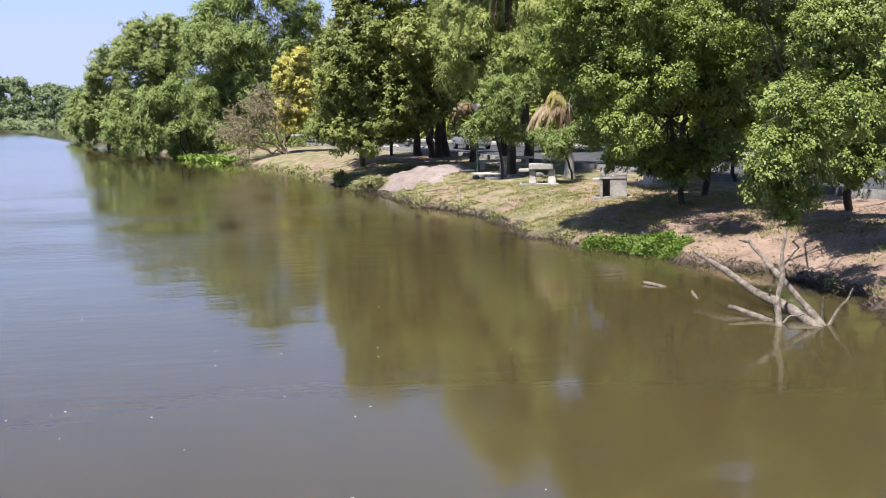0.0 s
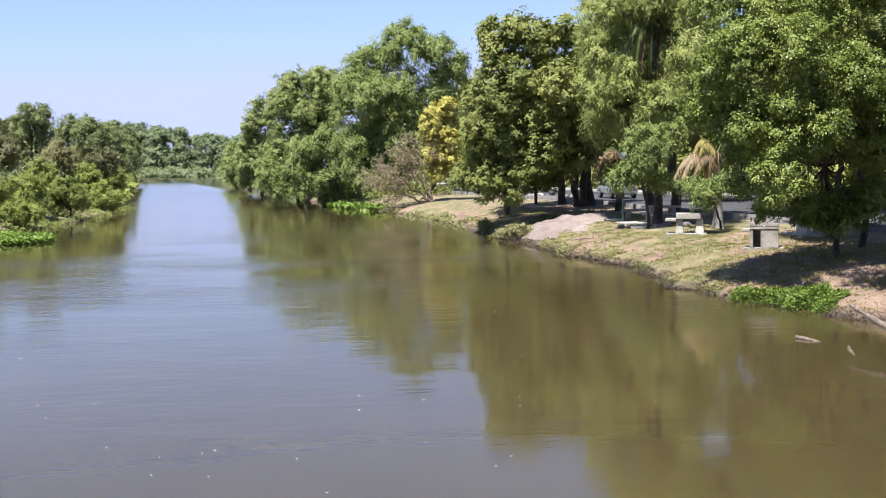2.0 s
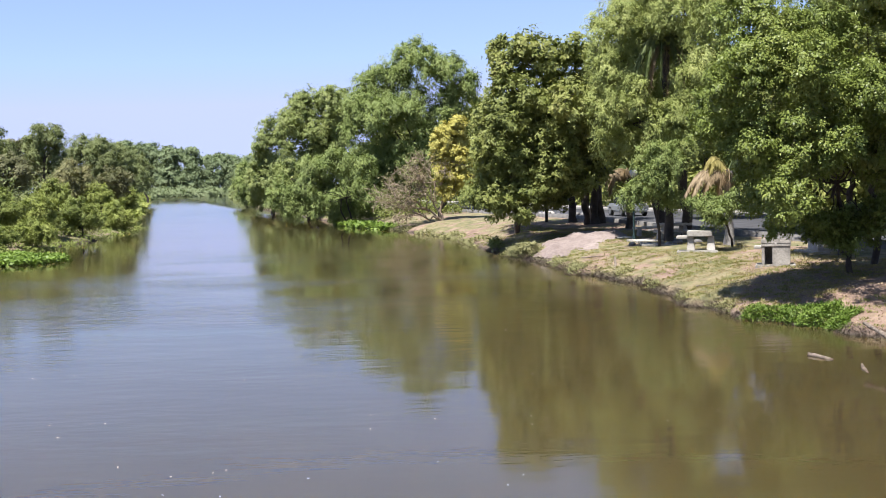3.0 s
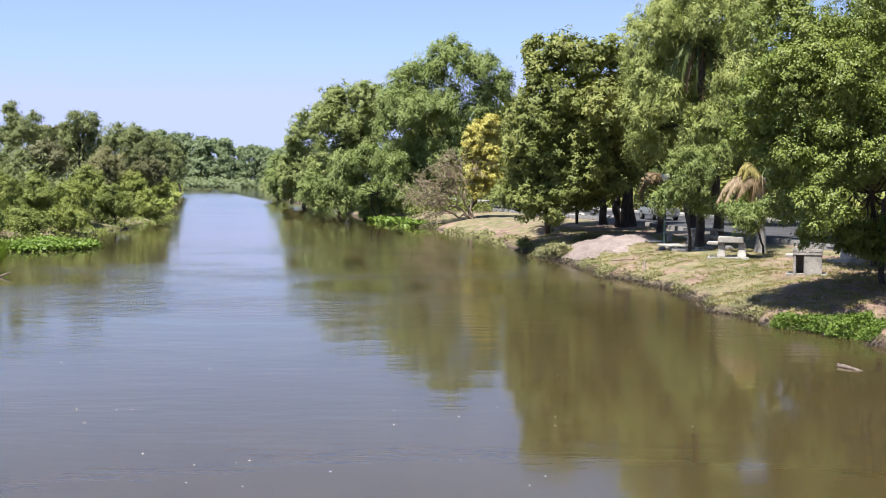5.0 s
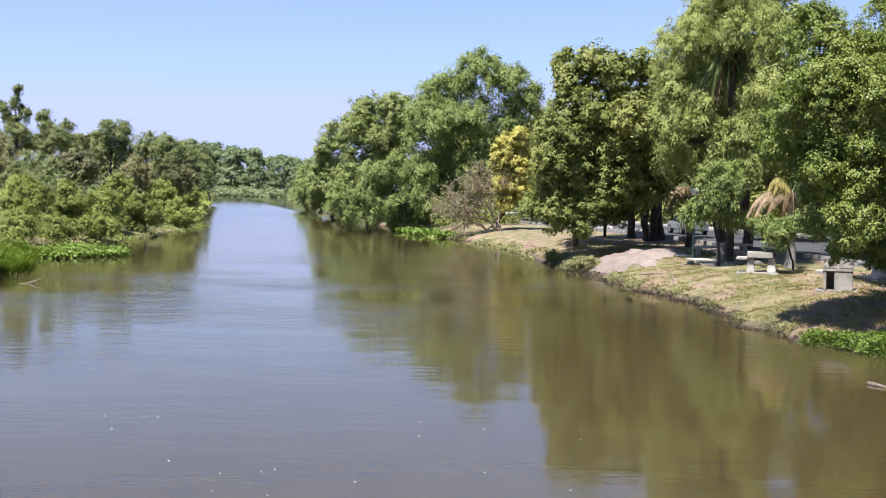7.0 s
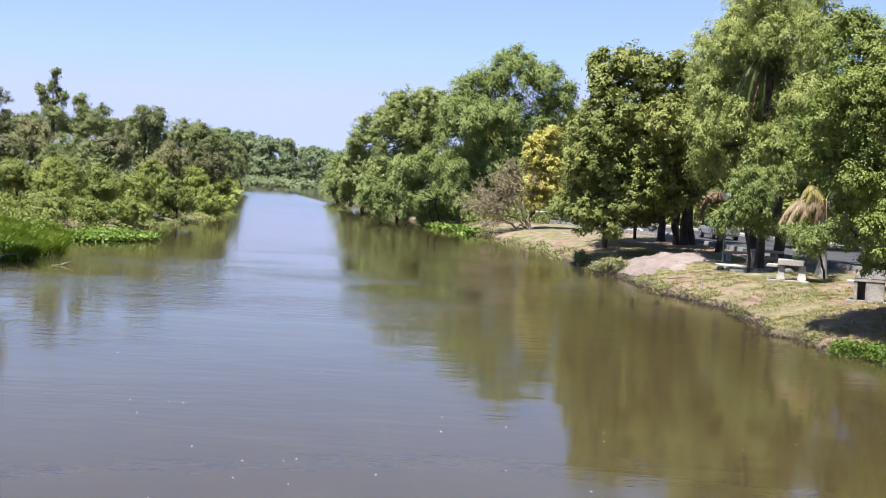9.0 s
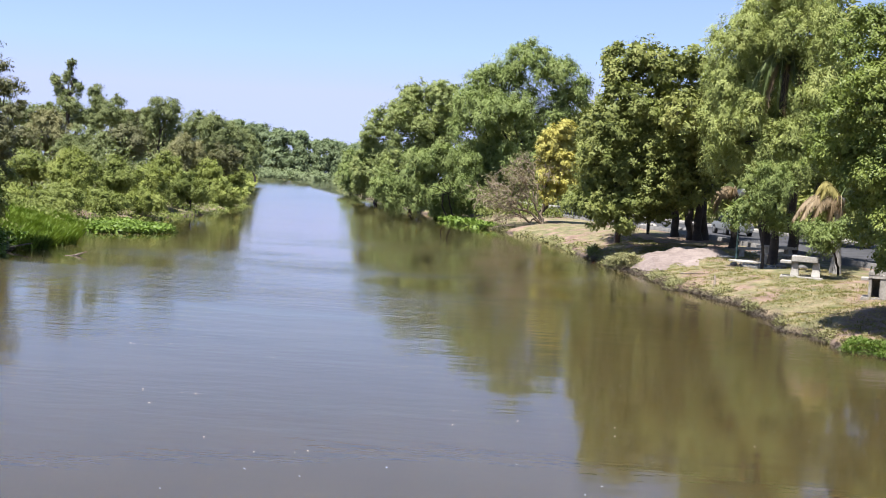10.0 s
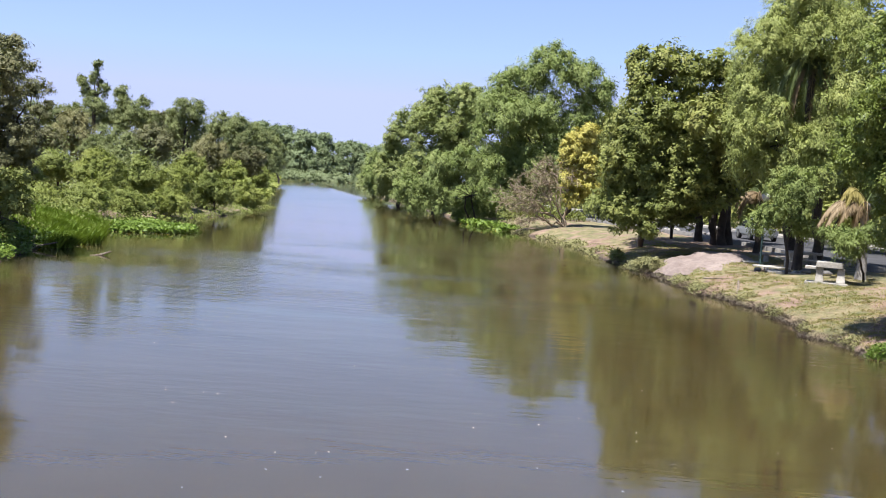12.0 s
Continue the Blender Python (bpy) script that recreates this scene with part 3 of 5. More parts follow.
# the last lobe lies above the view, added to shade the ground
tree("spreading_tree", 'large spreading green tree with small glossy leaves',
     [(11.45, 31)],
     [(7.70, 28.60, 6.32, 0.98, 1.57, 0.98), (7.38, 29.61, 5.23, 0.77, 1.42, 1.01), (9.07, 28.33, 6.55, 1.17, 1.87, 1.17), (8.36, 28.91, 4.79, 1.08, 1.73, 1.08), (9.33, 28.02, 4.58, 1.10, 1.71, 1.04), (10.65, 28.66, 5.81, 1.18, 1.90, 1.18), (8.69, 27.87, 3.37, 0.81, 1.36, 0.89), (8.31, 29.29, 7.21, 1.17, 1.60, 0.96), (10.51, 30.03, 7.31, 1.28, 1.81, 1.06), (10.9, 30.4, 8.4, 1.7, 2.0, 1.0), (8.4, 29.5, 8.0, 1.2, 1.4, 0.9), (11.52, 29.39, 4.34, 0.92, 1.46, 0.92), (11.61, 27.80, 5.14, 0.86, 1.37, 0.86), (9.19, 30.25, 2.42, 0.40, 0.70, 0.47), (8.36, 29.93, 3.83, 0.49, 0.97, 0.71), (8.57, 30.25, 3.13, 0.56, 0.87, 0.53), (11.56, 31.6, 2.21, 0.98, 1.31, 0.65), (12.54, 31.6, 2.42, 0.98, 1.44, 0.82), (10.57, 31.1, 2.18, 0.64, 0.9, 0.48), (10.18, 30.50, 2.58, 0.60, 0.80, 0.55), (11.03, 30.50, 2.18, 0.70, 0.80, 0.60), (11.88, 30.50, 2.43, 0.60, 0.80, 0.60), (14.3, 29.6, 7.6, 1.2, 1.3, 0.8)], 11, look_='ficus', px=0.0145, thick=0.45)
# the two lobes at height 8 are added out of view to shade the bank
tree("spreading_tree", 'large light green tree hanging over the earth bank',
     [(14.85, 27.5)],
     [(9.95, 19.89, 3.58, 1.08, 1.39, 0.9), (9.76, 20.42, 2.53, 0.8, 1.05, 0.7), (9.06, 19.88, 2.85, 0.56, 0.87, 0.68), (11.89, 22.22, 2.87, 0.92, 1.25, 0.87), (11.9, 22.8, 4.57, 1.06, 1.46, 1.03), (9.54, 20.13, 1.78, 0.25, 0.47, 0.42), (12.21, 21.78, 3.91, 0.79, 1.21, 0.99), (11.83, 22.22, 5.67, 1.14, 1.45, 0.92), (11.53, 22.61, 5.23, 0.7, 1.03, 0.77), (8.97, 20.09, 2.19, 0.37, 0.55, 0.42), (9.5, 24.6, 8.0, 1.1, 1.2, 0.6), (11.5, 25.0, 8.0, 1.1, 1.2, 0.7), (9.83, 20.32, 1.98, 0.42, 0.56, 0.38), (9.43, 20.2, 2.11, 0.42, 0.51, 0.31)], 12, look_='ficus_light', px=0.0119, thick=0.6)
tree("broadleaf_tree", 'dark broad-leaved tree beyond the parking road',
     [(20.01, 95)],
     [(17.11, 94.13, 10.93, 3.89, 3.89, 3.89), (21.21, 90.94, 11.93, 3.76, 3.99, 4.23), (19.25, 93.06, 6.98, 3.85, 3.61, 3.37), (23.77, 90.14, 9.03, 3.26, 3.49, 3.73), (21.53, 92, 16.69, 4.75, 4.04, 3.33), (16.71, 94.13, 15.71, 3.89, 3.65, 3.4)], 13, look_='broad_mid', px=0.0775)
tree("broadleaf_tree", 'dark tree standing beyond the parking road',
     [(28.06, 64)],
     [(22.57, 62, 6.57, 3.2, 2.88, 2.56), (27.85, 63.79, 5.9, 3.3, 3.13, 2.97), (24.34, 61.19, 3.26, 2.85, 2.21, 1.58), (32.93, 63.08, 5.77, 3.91, 3.42, 2.93), (35.19, 62, 7.68, 3.52, 3.2, 2.88)], 14, look_='broad_mid', px=0.0698)
tree("yellow_flowering_tree", 'small tree covered in yellow blossom on the bank',
     [(-0.5, 87)],
     [(-0.13, 85.55, 7.03, 0.8, 0.97, 1.15), (0.55, 86, 7.47, 1.16, 1.29, 1.42), (0.05, 86.55, 5.73, 0.98, 1.25, 1.52), (1.16, 85.73, 5.68, 0.97, 1.15, 1.33), (0.66, 86.17, 3.71, 0.62, 0.67, 0.71), (1.55, 85.55, 4.13, 0.8, 0.93, 1.06), (0.42, 86, 3.05, 0.53, 0.49, 0.44), (-0.37, 86.4, 6.4, 0.71, 0.89, 1.07), (0.29, 85.75, 4.6, 0.89, 0.93, 0.97), (1.24, 86.22, 6.79, 0.8, 0.94, 1.07), (0.0, 85.3, 3.0, 0.6, 0.8, 0.6), (-0.3, 85.3, 4.5, 0.6, 0.8, 0.9), (1.1, 85.6, 8.2, 0.9, 1.0, 0.8)], 15, look_='yellow', px=0.0455)
tree("riverside_tree", 'tall dark tree on the far bank overgrown with creepers',
     [(-34.37, 64), (-34.53, 65)],
     [(-34.68, 64.33, 10, 1.2, 1.16, 1.13), (-34.56, 63.11, 7.99, 1.57, 1.76, 1.96), (-32.6, 64, 8.1, 0.99, 0.86, 0.73), (-34.8, 64.7, 5.86, 1.27, 1.55, 1.84), (-32.14, 63.76, 6.73, 0.86, 0.72, 0.59), (-37.19, 64.46, 9.04, 1.67, 2, 2.33), (-33, 63.44, 5.02, 0.98, 1.15, 1.31), (-36.62, 64, 5.55, 1.98, 1.98, 1.98), (-33.95, 64.67, 3.45, 1.2, 1.2, 1.2), (-34.83, 63.57, 3.2, 1.51, 1.41, 1.31)], 21, look_='broad_grey', px=0.0331)
tree("riverside_tree", 'thin tall tree rising above the thicket',
     [(-46.95, 104)],
     [(-47.03, 103.88, 13.07, 0.43, 0.54, 0.64), (-47.45, 104.15, 11.86, 0.54, 0.7, 0.86), (-48.28, 103.73, 11.11, 0.48, 0.7, 0.91), (-47.9, 104, 10.15, 0.75, 0.78, 0.81), (-46.32, 104.21, 10.7, 0.38, 0.59, 0.81), (-48.74, 103.91, 11.66, 0.32, 0.4, 0.48), (-46.83, 104.12, 11.22, 0.43, 0.59, 0.75), (-47.12, 103.28, 9.19, 1.28, 1.07, 0.85)], 22, look_='willow_grey', px=0.0537)
tree("riverside_tree", 'rounded green tree rising above the thicket',
     [(-44.46, 106)],
     [(-45.51, 106.58, 10.38, 1.05, 1.13, 1.21), (-44.36, 105.48, 8.38, 1.85, 1.85, 1.85), (-45.48, 106.21, 9.22, 0.77, 0.88, 0.99), (-45.81, 105.08, 7.71, 1.63, 1.63, 1.63)], 23, look_='willow_grey', px=0.0548)
tree("riverside_tree", 'small tree with a narrow crown above the thicket',
     [(-44.04, 110)],
     [(-44.68, 110, 10.12, 0.63, 0.71, 0.8), (-45, 110.48, 8.96, 0.86, 0.88, 0.91), (-44, 109.62, 8.08, 1.36, 1.36, 1.36)], 24, look_='willow_grey', px=0.0568)
tree("riverside_tree", 'drooping willow overgrown with brown creepers',
     [(-40.55, 112), (-40.62, 111)],
     [(-40.13, 110.96, 9.72, 1.83, 1.66, 1.49), (-41.22, 112, 7.78, 1.45, 1.94, 2.43), (-39.75, 112.65, 8.49, 1.16, 1.57, 1.98), (-42.19, 111.71, 8.31, 1.04, 1.27, 1.5), (-39.86, 112.36, 6.38, 1.28, 1.39, 1.51)], 25, look_='willow_grey', px=0.0579)
tree("riverside_tree", 'broad green tree along the far bank',
     [(-39.77, 124)],
     [(-41.56, 124.61, 8.66, 2.19, 2.06, 1.93), (-38.74, 122.92, 7.87, 1.91, 2.03, 2.16), (-37.03, 124, 7.36, 1.28, 1.47, 1.67), (-42.63, 125, 6.77, 1.81, 1.74, 1.68), (-38.31, 123.35, 5.96, 2.29, 1.98, 1.66)], 26, look_='willow_grey', px=0.0641)
tree("riverside_tree", 'broad green tree on the far bank upstream',
     [(-49.42, 170)],
     [(-49.96, 169.39, 9.14, 2.19, 2.23, 2.28), (-48.78, 170.54, 6.57, 1.94, 2.2, 2.47), (-51.06, 168.82, 6.83, 2.09, 2.18, 2.27), (-47.44, 170, 5.01, 1.05, 1.23, 1.41)], 27, look_='willow_grey', px=0.0878)
tree("thicket_tree", 'low bushy tree in the riverside thicket',
     [(-42.94, 84)],
     [(-43.47, 84.48, 5.68, 1.73, 1.56, 1.4), (-44.17, 83.33, 5.05, 1.18, 1.11, 1.03), (-41.9, 84, 5.38, 1.19, 1.12, 1.04), (-43.46, 85.07, 4.43, 1.93, 1.41, 0.88)], 31, look_='broad_grey', px=0.0434)
tree("thicket_tree", 'low bushy tree in the riverside thicket',
     [(-43.36, 92)],
     [(-43.5, 91.56, 6.53, 1.57, 1.65, 1.74), (-45.03, 92.31, 5.8, 1.1, 1.21, 1.32), (-42.21, 91.39, 6.14, 1.09, 1.19, 1.3), (-43.41, 92, 4.96, 1.75, 1.42, 1.09)], 32, look_='willow_olive', px=0.0475)
tree("thicket_tree", 'low bushy tree in the riverside thicket',
     [(-38.24, 88)],
     [(-38.99, 89.01, 5.53, 1.82, 1.65, 1.47), (-39.72, 87.65, 4.87, 1.25, 1.17, 1.09), (-37.33, 88.35, 5.22, 1.26, 1.18, 1.1), (-37.73, 86.88, 4.2, 1.98, 1.44, 0.9)], 33, look_='willow_grey', px=0.0455)
tree("thicket_tree", 'low bushy tree in the riverside thicket',
     [(-36.37, 92)],
     [(-36.72, 92, 6.08, 1.71, 1.58, 1.45), (-38.25, 92.67, 5.46, 1.2, 1.14, 1.09), (-35.3, 91.67, 5.77, 1.18, 1.13, 1.08), (-36.62, 92.53, 4.8, 1.91, 1.41, 0.91)], 34, look_='broad_grey', px=0.0475)
tree("thicket_tree", 'low bushy tree in the riverside thicket',
     [(-33.72, 100)],
     [(-33.79, 99.17, 5.52, 1.48, 1.48, 1.48), (-35.14, 100, 4.9, 1.03, 1.07, 1.12), (-33.15, 100.58, 5.23, 1.04, 1.08, 1.12), (-33.63, 99.54, 4.21, 1.65, 1.29, 0.93)], 35, look_='willow_olive', px=0.0517)
tree("thicket_tree", 'low bushy tree in the riverside thicket',
     [(-44.57, 80)],
     [(-45.09, 80.5, 4.74, 1.8, 1.56, 1.33), (-45.77, 79.31, 4.13, 1.23, 1.11, 0.98), (-43.41, 80, 4.46, 1.24, 1.12, 0.99), (-45.1, 81.11, 3.53, 2.01, 1.42, 0.84)], 36, look_='willow_grey', px=0.0413)
tree("thicket_tree", 'low bushy tree in the riverside thicket',
     [(-33.47, 112)],
     [(-33.72, 111.6, 5.21, 1.41, 1.4, 1.38), (-34.94, 112.28, 4.63, 0.99, 1.02, 1.04), (-32.63, 111.45, 4.92, 0.98, 1.01, 1.04), (-33.57, 112, 3.99, 1.57, 1.22, 0.87)], 37, look_='broad_grey', px=0.0579)
tree("riverside_shrub", 'bright green willow shrub growing at the water edge',
     [(-35.06, 66)],
     [(-35.39, 66.37, 2.87, 1.32, 1.15, 0.99), (-35.94, 65.47, 2.5, 0.93, 0.84, 0.76), (-34.15, 66, 2.68, 0.94, 0.85, 0.76), (-35.62, 66.84, 2.15, 1.52, 1.07, 0.62)], 41, look_='shrub', px=0.0341)
tree("riverside_shrub", 'bright green willow shrub growing at the water edge',
     [(-36.14, 74)],
     [(-36.13, 73.63, 3.35, 1.33, 1.18, 1.03), (-37.48, 74.27, 2.95, 0.96, 0.88, 0.81), (-35, 73.46, 3.14, 0.95, 0.87, 0.8), (-36.28, 74, 2.6, 1.53, 1.09, 0.65)], 42, look_='shrub_dark', px=0.0382)
tree("riverside_shrub", 'bright green willow shrub growing at the water edge',
     [(-31.21, 70)],
     [(-31.65, 70.62, 3.35, 1.12, 1.29, 1.46), (-32.12, 69.78, 2.84, 0.79, 0.96, 1.12), (-30.59, 70.22, 3.03, 0.8, 0.96, 1.12), (-31.01, 69.29, 2.34, 1.26, 1.08, 0.9)], 43, look_='shrub', px=0.0362)
tree("riverside_shrub", 'bright green willow shrub growing at the water edge',
     [(-30.9, 76)],
     [(-31.07, 76, 3.08, 1.26, 1.32, 1.38), (-32.24, 76.51, 2.57, 0.91, 0.99, 1.08), (-29.98, 75.75, 2.79, 0.9, 0.98, 1.07), (-31.19, 76.4, 2.09, 1.45, 1.16, 0.87)], 44, look_='shrub_dark', px=0.0393)
tree("riverside_shrub", 'bright green willow shrub growing at the water edge',
     [(-29.63, 80)],
     [(-29.51, 79.25, 2.67, 1.32, 1.35, 1.38), (-30.79, 80, 2.15, 0.95, 1.01, 1.08), (-28.95, 80.53, 2.35, 0.96, 1.02, 1.08), (-29.59, 79.57, 1.69, 1.51, 1.19, 0.86)], 45, look_='shrub', px=0.0413)
tree("riverside_shrub", 'bright green willow shrub growing at the water edge',
     [(-27.96, 84)],
     [(-28.23, 84.37, 2.25, 1.34, 1.37, 1.4), (-28.92, 83.47, 1.76, 0.95, 1.01, 1.07), (-27.08, 84, 1.96, 0.95, 1.02, 1.08), (-28.35, 84.86, 1.25, 1.54, 1.21, 0.88)], 46, look_='shrub_dark', px=0.0434)
tree("riverside_shrub", 'bright green willow shrub growing at the water edge',
     [(-29.4, 98)],
     [(-29.45, 97.66, 1.78, 1.2, 1.29, 1.37), (-30.52, 98.24, 1.27, 0.86, 0.97, 1.07), (-28.49, 97.52, 1.49, 0.86, 0.96, 1.06), (-29.51, 98, 0.8, 1.38, 1.12, 0.86)], 47, look_='shrub', px=0.0506)
tree("riverside_shrub", 'bright green willow shrub growing at the water edge',
     [(-28.52, 62)],
     [(-28.88, 62.63, 1.66, 1.13, 1.01, 0.88), (-29.35, 61.78, 1.36, 0.8, 0.74, 0.67), (-27.81, 62.22, 1.5, 0.8, 0.74, 0.68), (-28.24, 61.28, 1.09, 1.27, 0.9, 0.54)], 48, look_='shrub_dark', px=0.0320)
tree("riverside_shrub", 'bright green willow shrub growing at the water edge',
     [(-29.81, 58)],
     [(-29.89, 58, 1.79, 1.09, 0.91, 0.72), (-30.97, 58.44, 1.48, 0.79, 0.67, 0.56), (-28.91, 57.78, 1.66, 0.78, 0.67, 0.56), (-30.05, 58.35, 1.25, 1.25, 0.85, 0.45)], 49, look_='shrub', px=0.0300)
tree("riverside_shrub", 'bright green willow shrub growing at the water edge',
     [(-28.22, 68)],
     [(-28.04, 67.39, 1.43, 1.07, 0.95, 0.84), (-29.12, 68, 1.09, 0.77, 0.71, 0.65), (-27.62, 68.43, 1.23, 0.78, 0.72, 0.66), (-28.12, 67.65, 0.82, 1.23, 0.88, 0.52)], 50, look_='shrub_dark', px=0.0351)
tree("riverside_shrub", 'bright green willow shrub growing at the water edge',
     [(-27.07, 72)],
     [(-27.26, 72.29, 1.43, 1.05, 0.94, 0.84), (-27.78, 71.58, 1.14, 0.74, 0.69, 0.64), (-26.34, 72, 1.28, 0.74, 0.69, 0.65), (-27.37, 72.67, 0.82, 1.2, 0.86, 0.53)], 51, look_='shrub', px=0.0372)
tree("riverside_shrub", 'bright green willow shrub growing at the water edge',
     [(-33.43, 115)],
     [(-33.63, 114.74, 3.19, 0.91, 1.07, 1.23), (-34.43, 115.18, 2.75, 0.65, 0.81, 0.96), (-32.9, 114.63, 2.91, 0.65, 0.8, 0.95), (-33.66, 115, 2.32, 1.05, 0.91, 0.77)], 52, look_='shrub_dark', px=0.0594)
# these three shrubs take the darker leaf to imitate the shade there
tree("riverside_shrub", 'bright green willow shrub growing at the water edge',
     [(-24.08, 43)],
     [(-24.34, 43.38, 1.94, 0.69, 0.81, 0.93), (-24.58, 42.86, 1.62, 0.49, 0.6, 0.71), (-23.64, 43.14, 1.74, 0.49, 0.6, 0.72), (-23.85, 42.56, 1.31, 0.77, 0.67, 0.57)], 53, look_='broad_dark', px=0.0222)
tree("riverside_shrub", 'bright green willow shrub growing at the water edge',
     [(-24.57, 46)],
     [(-24.59, 46, 1.35, 0.57, 0.7, 0.84), (-25.16, 46.23, 1.03, 0.41, 0.53, 0.65), (-24.08, 45.89, 1.16, 0.4, 0.52, 0.65), (-24.67, 46.18, 0.73, 0.65, 0.59, 0.52)], 54, look_='broad_dark', px=0.0238)
tree("riverside_shrub", 'bright green willow shrub growing at the water edge',
     [(-27.92, 52)],
     [(-27.77, 51.58, 2.22, 0.75, 0.76, 0.77), (-28.58, 52, 1.92, 0.54, 0.57, 0.6), (-27.55, 52.3, 2.03, 0.54, 0.57, 0.6), (-27.85, 51.76, 1.66, 0.86, 0.67, 0.48)], 55, look_='broad_dark', px=0.0269)
tree("riverside_shrub", 'bright green willow shrub growing at the water edge',
     [(-33.61, 95)],
     [(-33.97, 95.29, 3.95, 1.03, 1.11, 1.18), (-34.49, 94.59, 3.53, 0.73, 0.82, 0.91), (-33.07, 95, 3.7, 0.74, 0.82, 0.91), (-34.06, 95.66, 3.11, 1.19, 0.96, 0.74)], 56, look_='shrub_dark', px=0.0491)
tree("riverside_shrub", 'bright green willow shrub growing at the water edge',
     [(-31.53, 100)],
     [(-31.69, 99.7, 3.65, 1.08, 1.12, 1.15), (-32.66, 100.22, 3.23, 0.78, 0.84, 0.9), (-30.82, 99.57, 3.41, 0.77, 0.83, 0.89), (-31.75, 100, 2.84, 1.24, 0.98, 0.72)], 57, look_='shrub', px=0.0517)
tree("riverside_tree", 'hazy green tree on the far bank upstream',
     [(-60.74, 215)],
     [(-62.27, 216.49, 9.57, 2.68, 2.57, 2.46), (-60.14, 214.44, 6.78, 1.99, 2.22, 2.44), (-63.44, 215.68, 7.2, 2.45, 2.56, 2.67), (-58.85, 214.38, 4.59, 1.11, 1.22, 1.33)], 28, look_='willow_grey', px=0.1111)
tree("riverside_tree", 'hazy tall tree on the far bank upstream',
     [(-73.35, 270)],
     [(-76.23, 270, 11.65, 2.79, 2.65, 2.51), (-74.41, 271.25, 9.52, 2.24, 2.52, 2.8), (-76.96, 269.22, 7.46, 2.78, 2.64, 2.5), (-73.27, 270.35, 6.27, 1.26, 1.61, 1.96)], 29, look_='willow_grey', px=0.1395)
tree("riverside_tree", 'green tree behind the riverside thicket',
     [(-45.67, 118)],
     [(-45.69, 117.52, 8.66, 1.7, 1.52, 1.34), (-47.12, 118.44, 7.63, 1.59, 1.47, 1.35), (-44.53, 117.18, 7.45, 1.45, 1.39, 1.33), (-43.35, 118, 6.3, 2.2, 2.13, 2.07), (-45.25, 119.37, 5.24, 2.47, 2.16, 1.85), (-41.92, 117.42, 5.36, 2.06, 1.88, 1.7)], 17, look_='broad_grey', px=0.0610)
tree("riverside_tree", 'green tree behind the tall thin tree',
     [(-54.06, 112)],
     [(-55.06, 113.1, 8.32, 1.99, 1.64, 1.29), (-52.41, 111.51, 8.65, 1.73, 1.5, 1.27), (-56.33, 112.49, 7.6, 1.74, 1.57, 1.39), (-49.68, 111.03, 8.64, 1.72, 1.55, 1.38), (-47.91, 112, 8.5, 1.74, 1.5, 1.27), (-58.21, 112.97, 8.45, 1.75, 1.63, 1.52), (-46.03, 111.58, 8.03, 1.5, 1.38, 1.27)], 18, look_='willow_grey', px=0.0579)
# trees added behind the front row to cast shade; most take the darker leaf
tree("added_shade_tree", 'tall broad tree added to shade the park lawn',
     [(13.35, 37)],
     [(12.23, 37, 7, 1.53, 2.87, 1.34), (14.5, 37.96, 6.26, 1.77, 3.14, 1.37), (13.18, 36.46, 8.03, 1.88, 3.2, 1.32), (15.06, 37.43, 4.48, 1.55, 2.71, 1.16), (13.46, 36.25, 4.49, 1.31, 2.25, 0.94), (16.03, 37, 6.89, 1.72, 3.44, 1.72), (15.96, 37.75, 3.1, 1.37, 2.15, 0.78)], 19, look_='broad_dark', px=0.0300, thick=0.7)
# its slim low lobes are added to split the sky mirrored in the river
tree("added_shade_tree", 'tall broad tree added to shade the park road',
     [(15.19, 50)],
     [(14.4, 48.84, 8.08, 2.02, 3.53, 1.51), (16.53, 50, 7.11, 2.07, 3.62, 1.55), (18.54, 51.3, 8.72, 2.39, 4.24, 1.86), (15.5, 49.6, 5.4, 0.45, 1.0, 1.4), (14.6, 49.2, 5.6, 0.3, 0.8, 1.0), (13.45, 49.4, 5.9, 0.16, 0.8, 1.0), (14.05, 49.4, 5.6, 0.16, 0.8, 0.9), (18.27, 50.58, 5.56, 2.09, 3.4, 1.31), (19.65, 48.84, 6.43, 2.02, 3.53, 1.51)], 20, look_='broad_dark', px=0.0372, thick=0.7)
tree("added_shade_tree", 'broad tree added for shade between the lawn and the road',
     [(15.9, 68)],
     [(15.65, 67.15, 8.78, 2.08, 2.08, 2.08), (17.25, 65.43, 7.26, 2.03, 1.86, 1.69), (14.44, 66.48, 6.73, 1.72, 1.55, 1.37), (15.74, 64.85, 5.61, 2.01, 1.68, 1.34), (18.05, 66, 5.25, 1.36, 1.3, 1.23)], 38, look_='broad_mid', px=0.0491, thick=0.7)
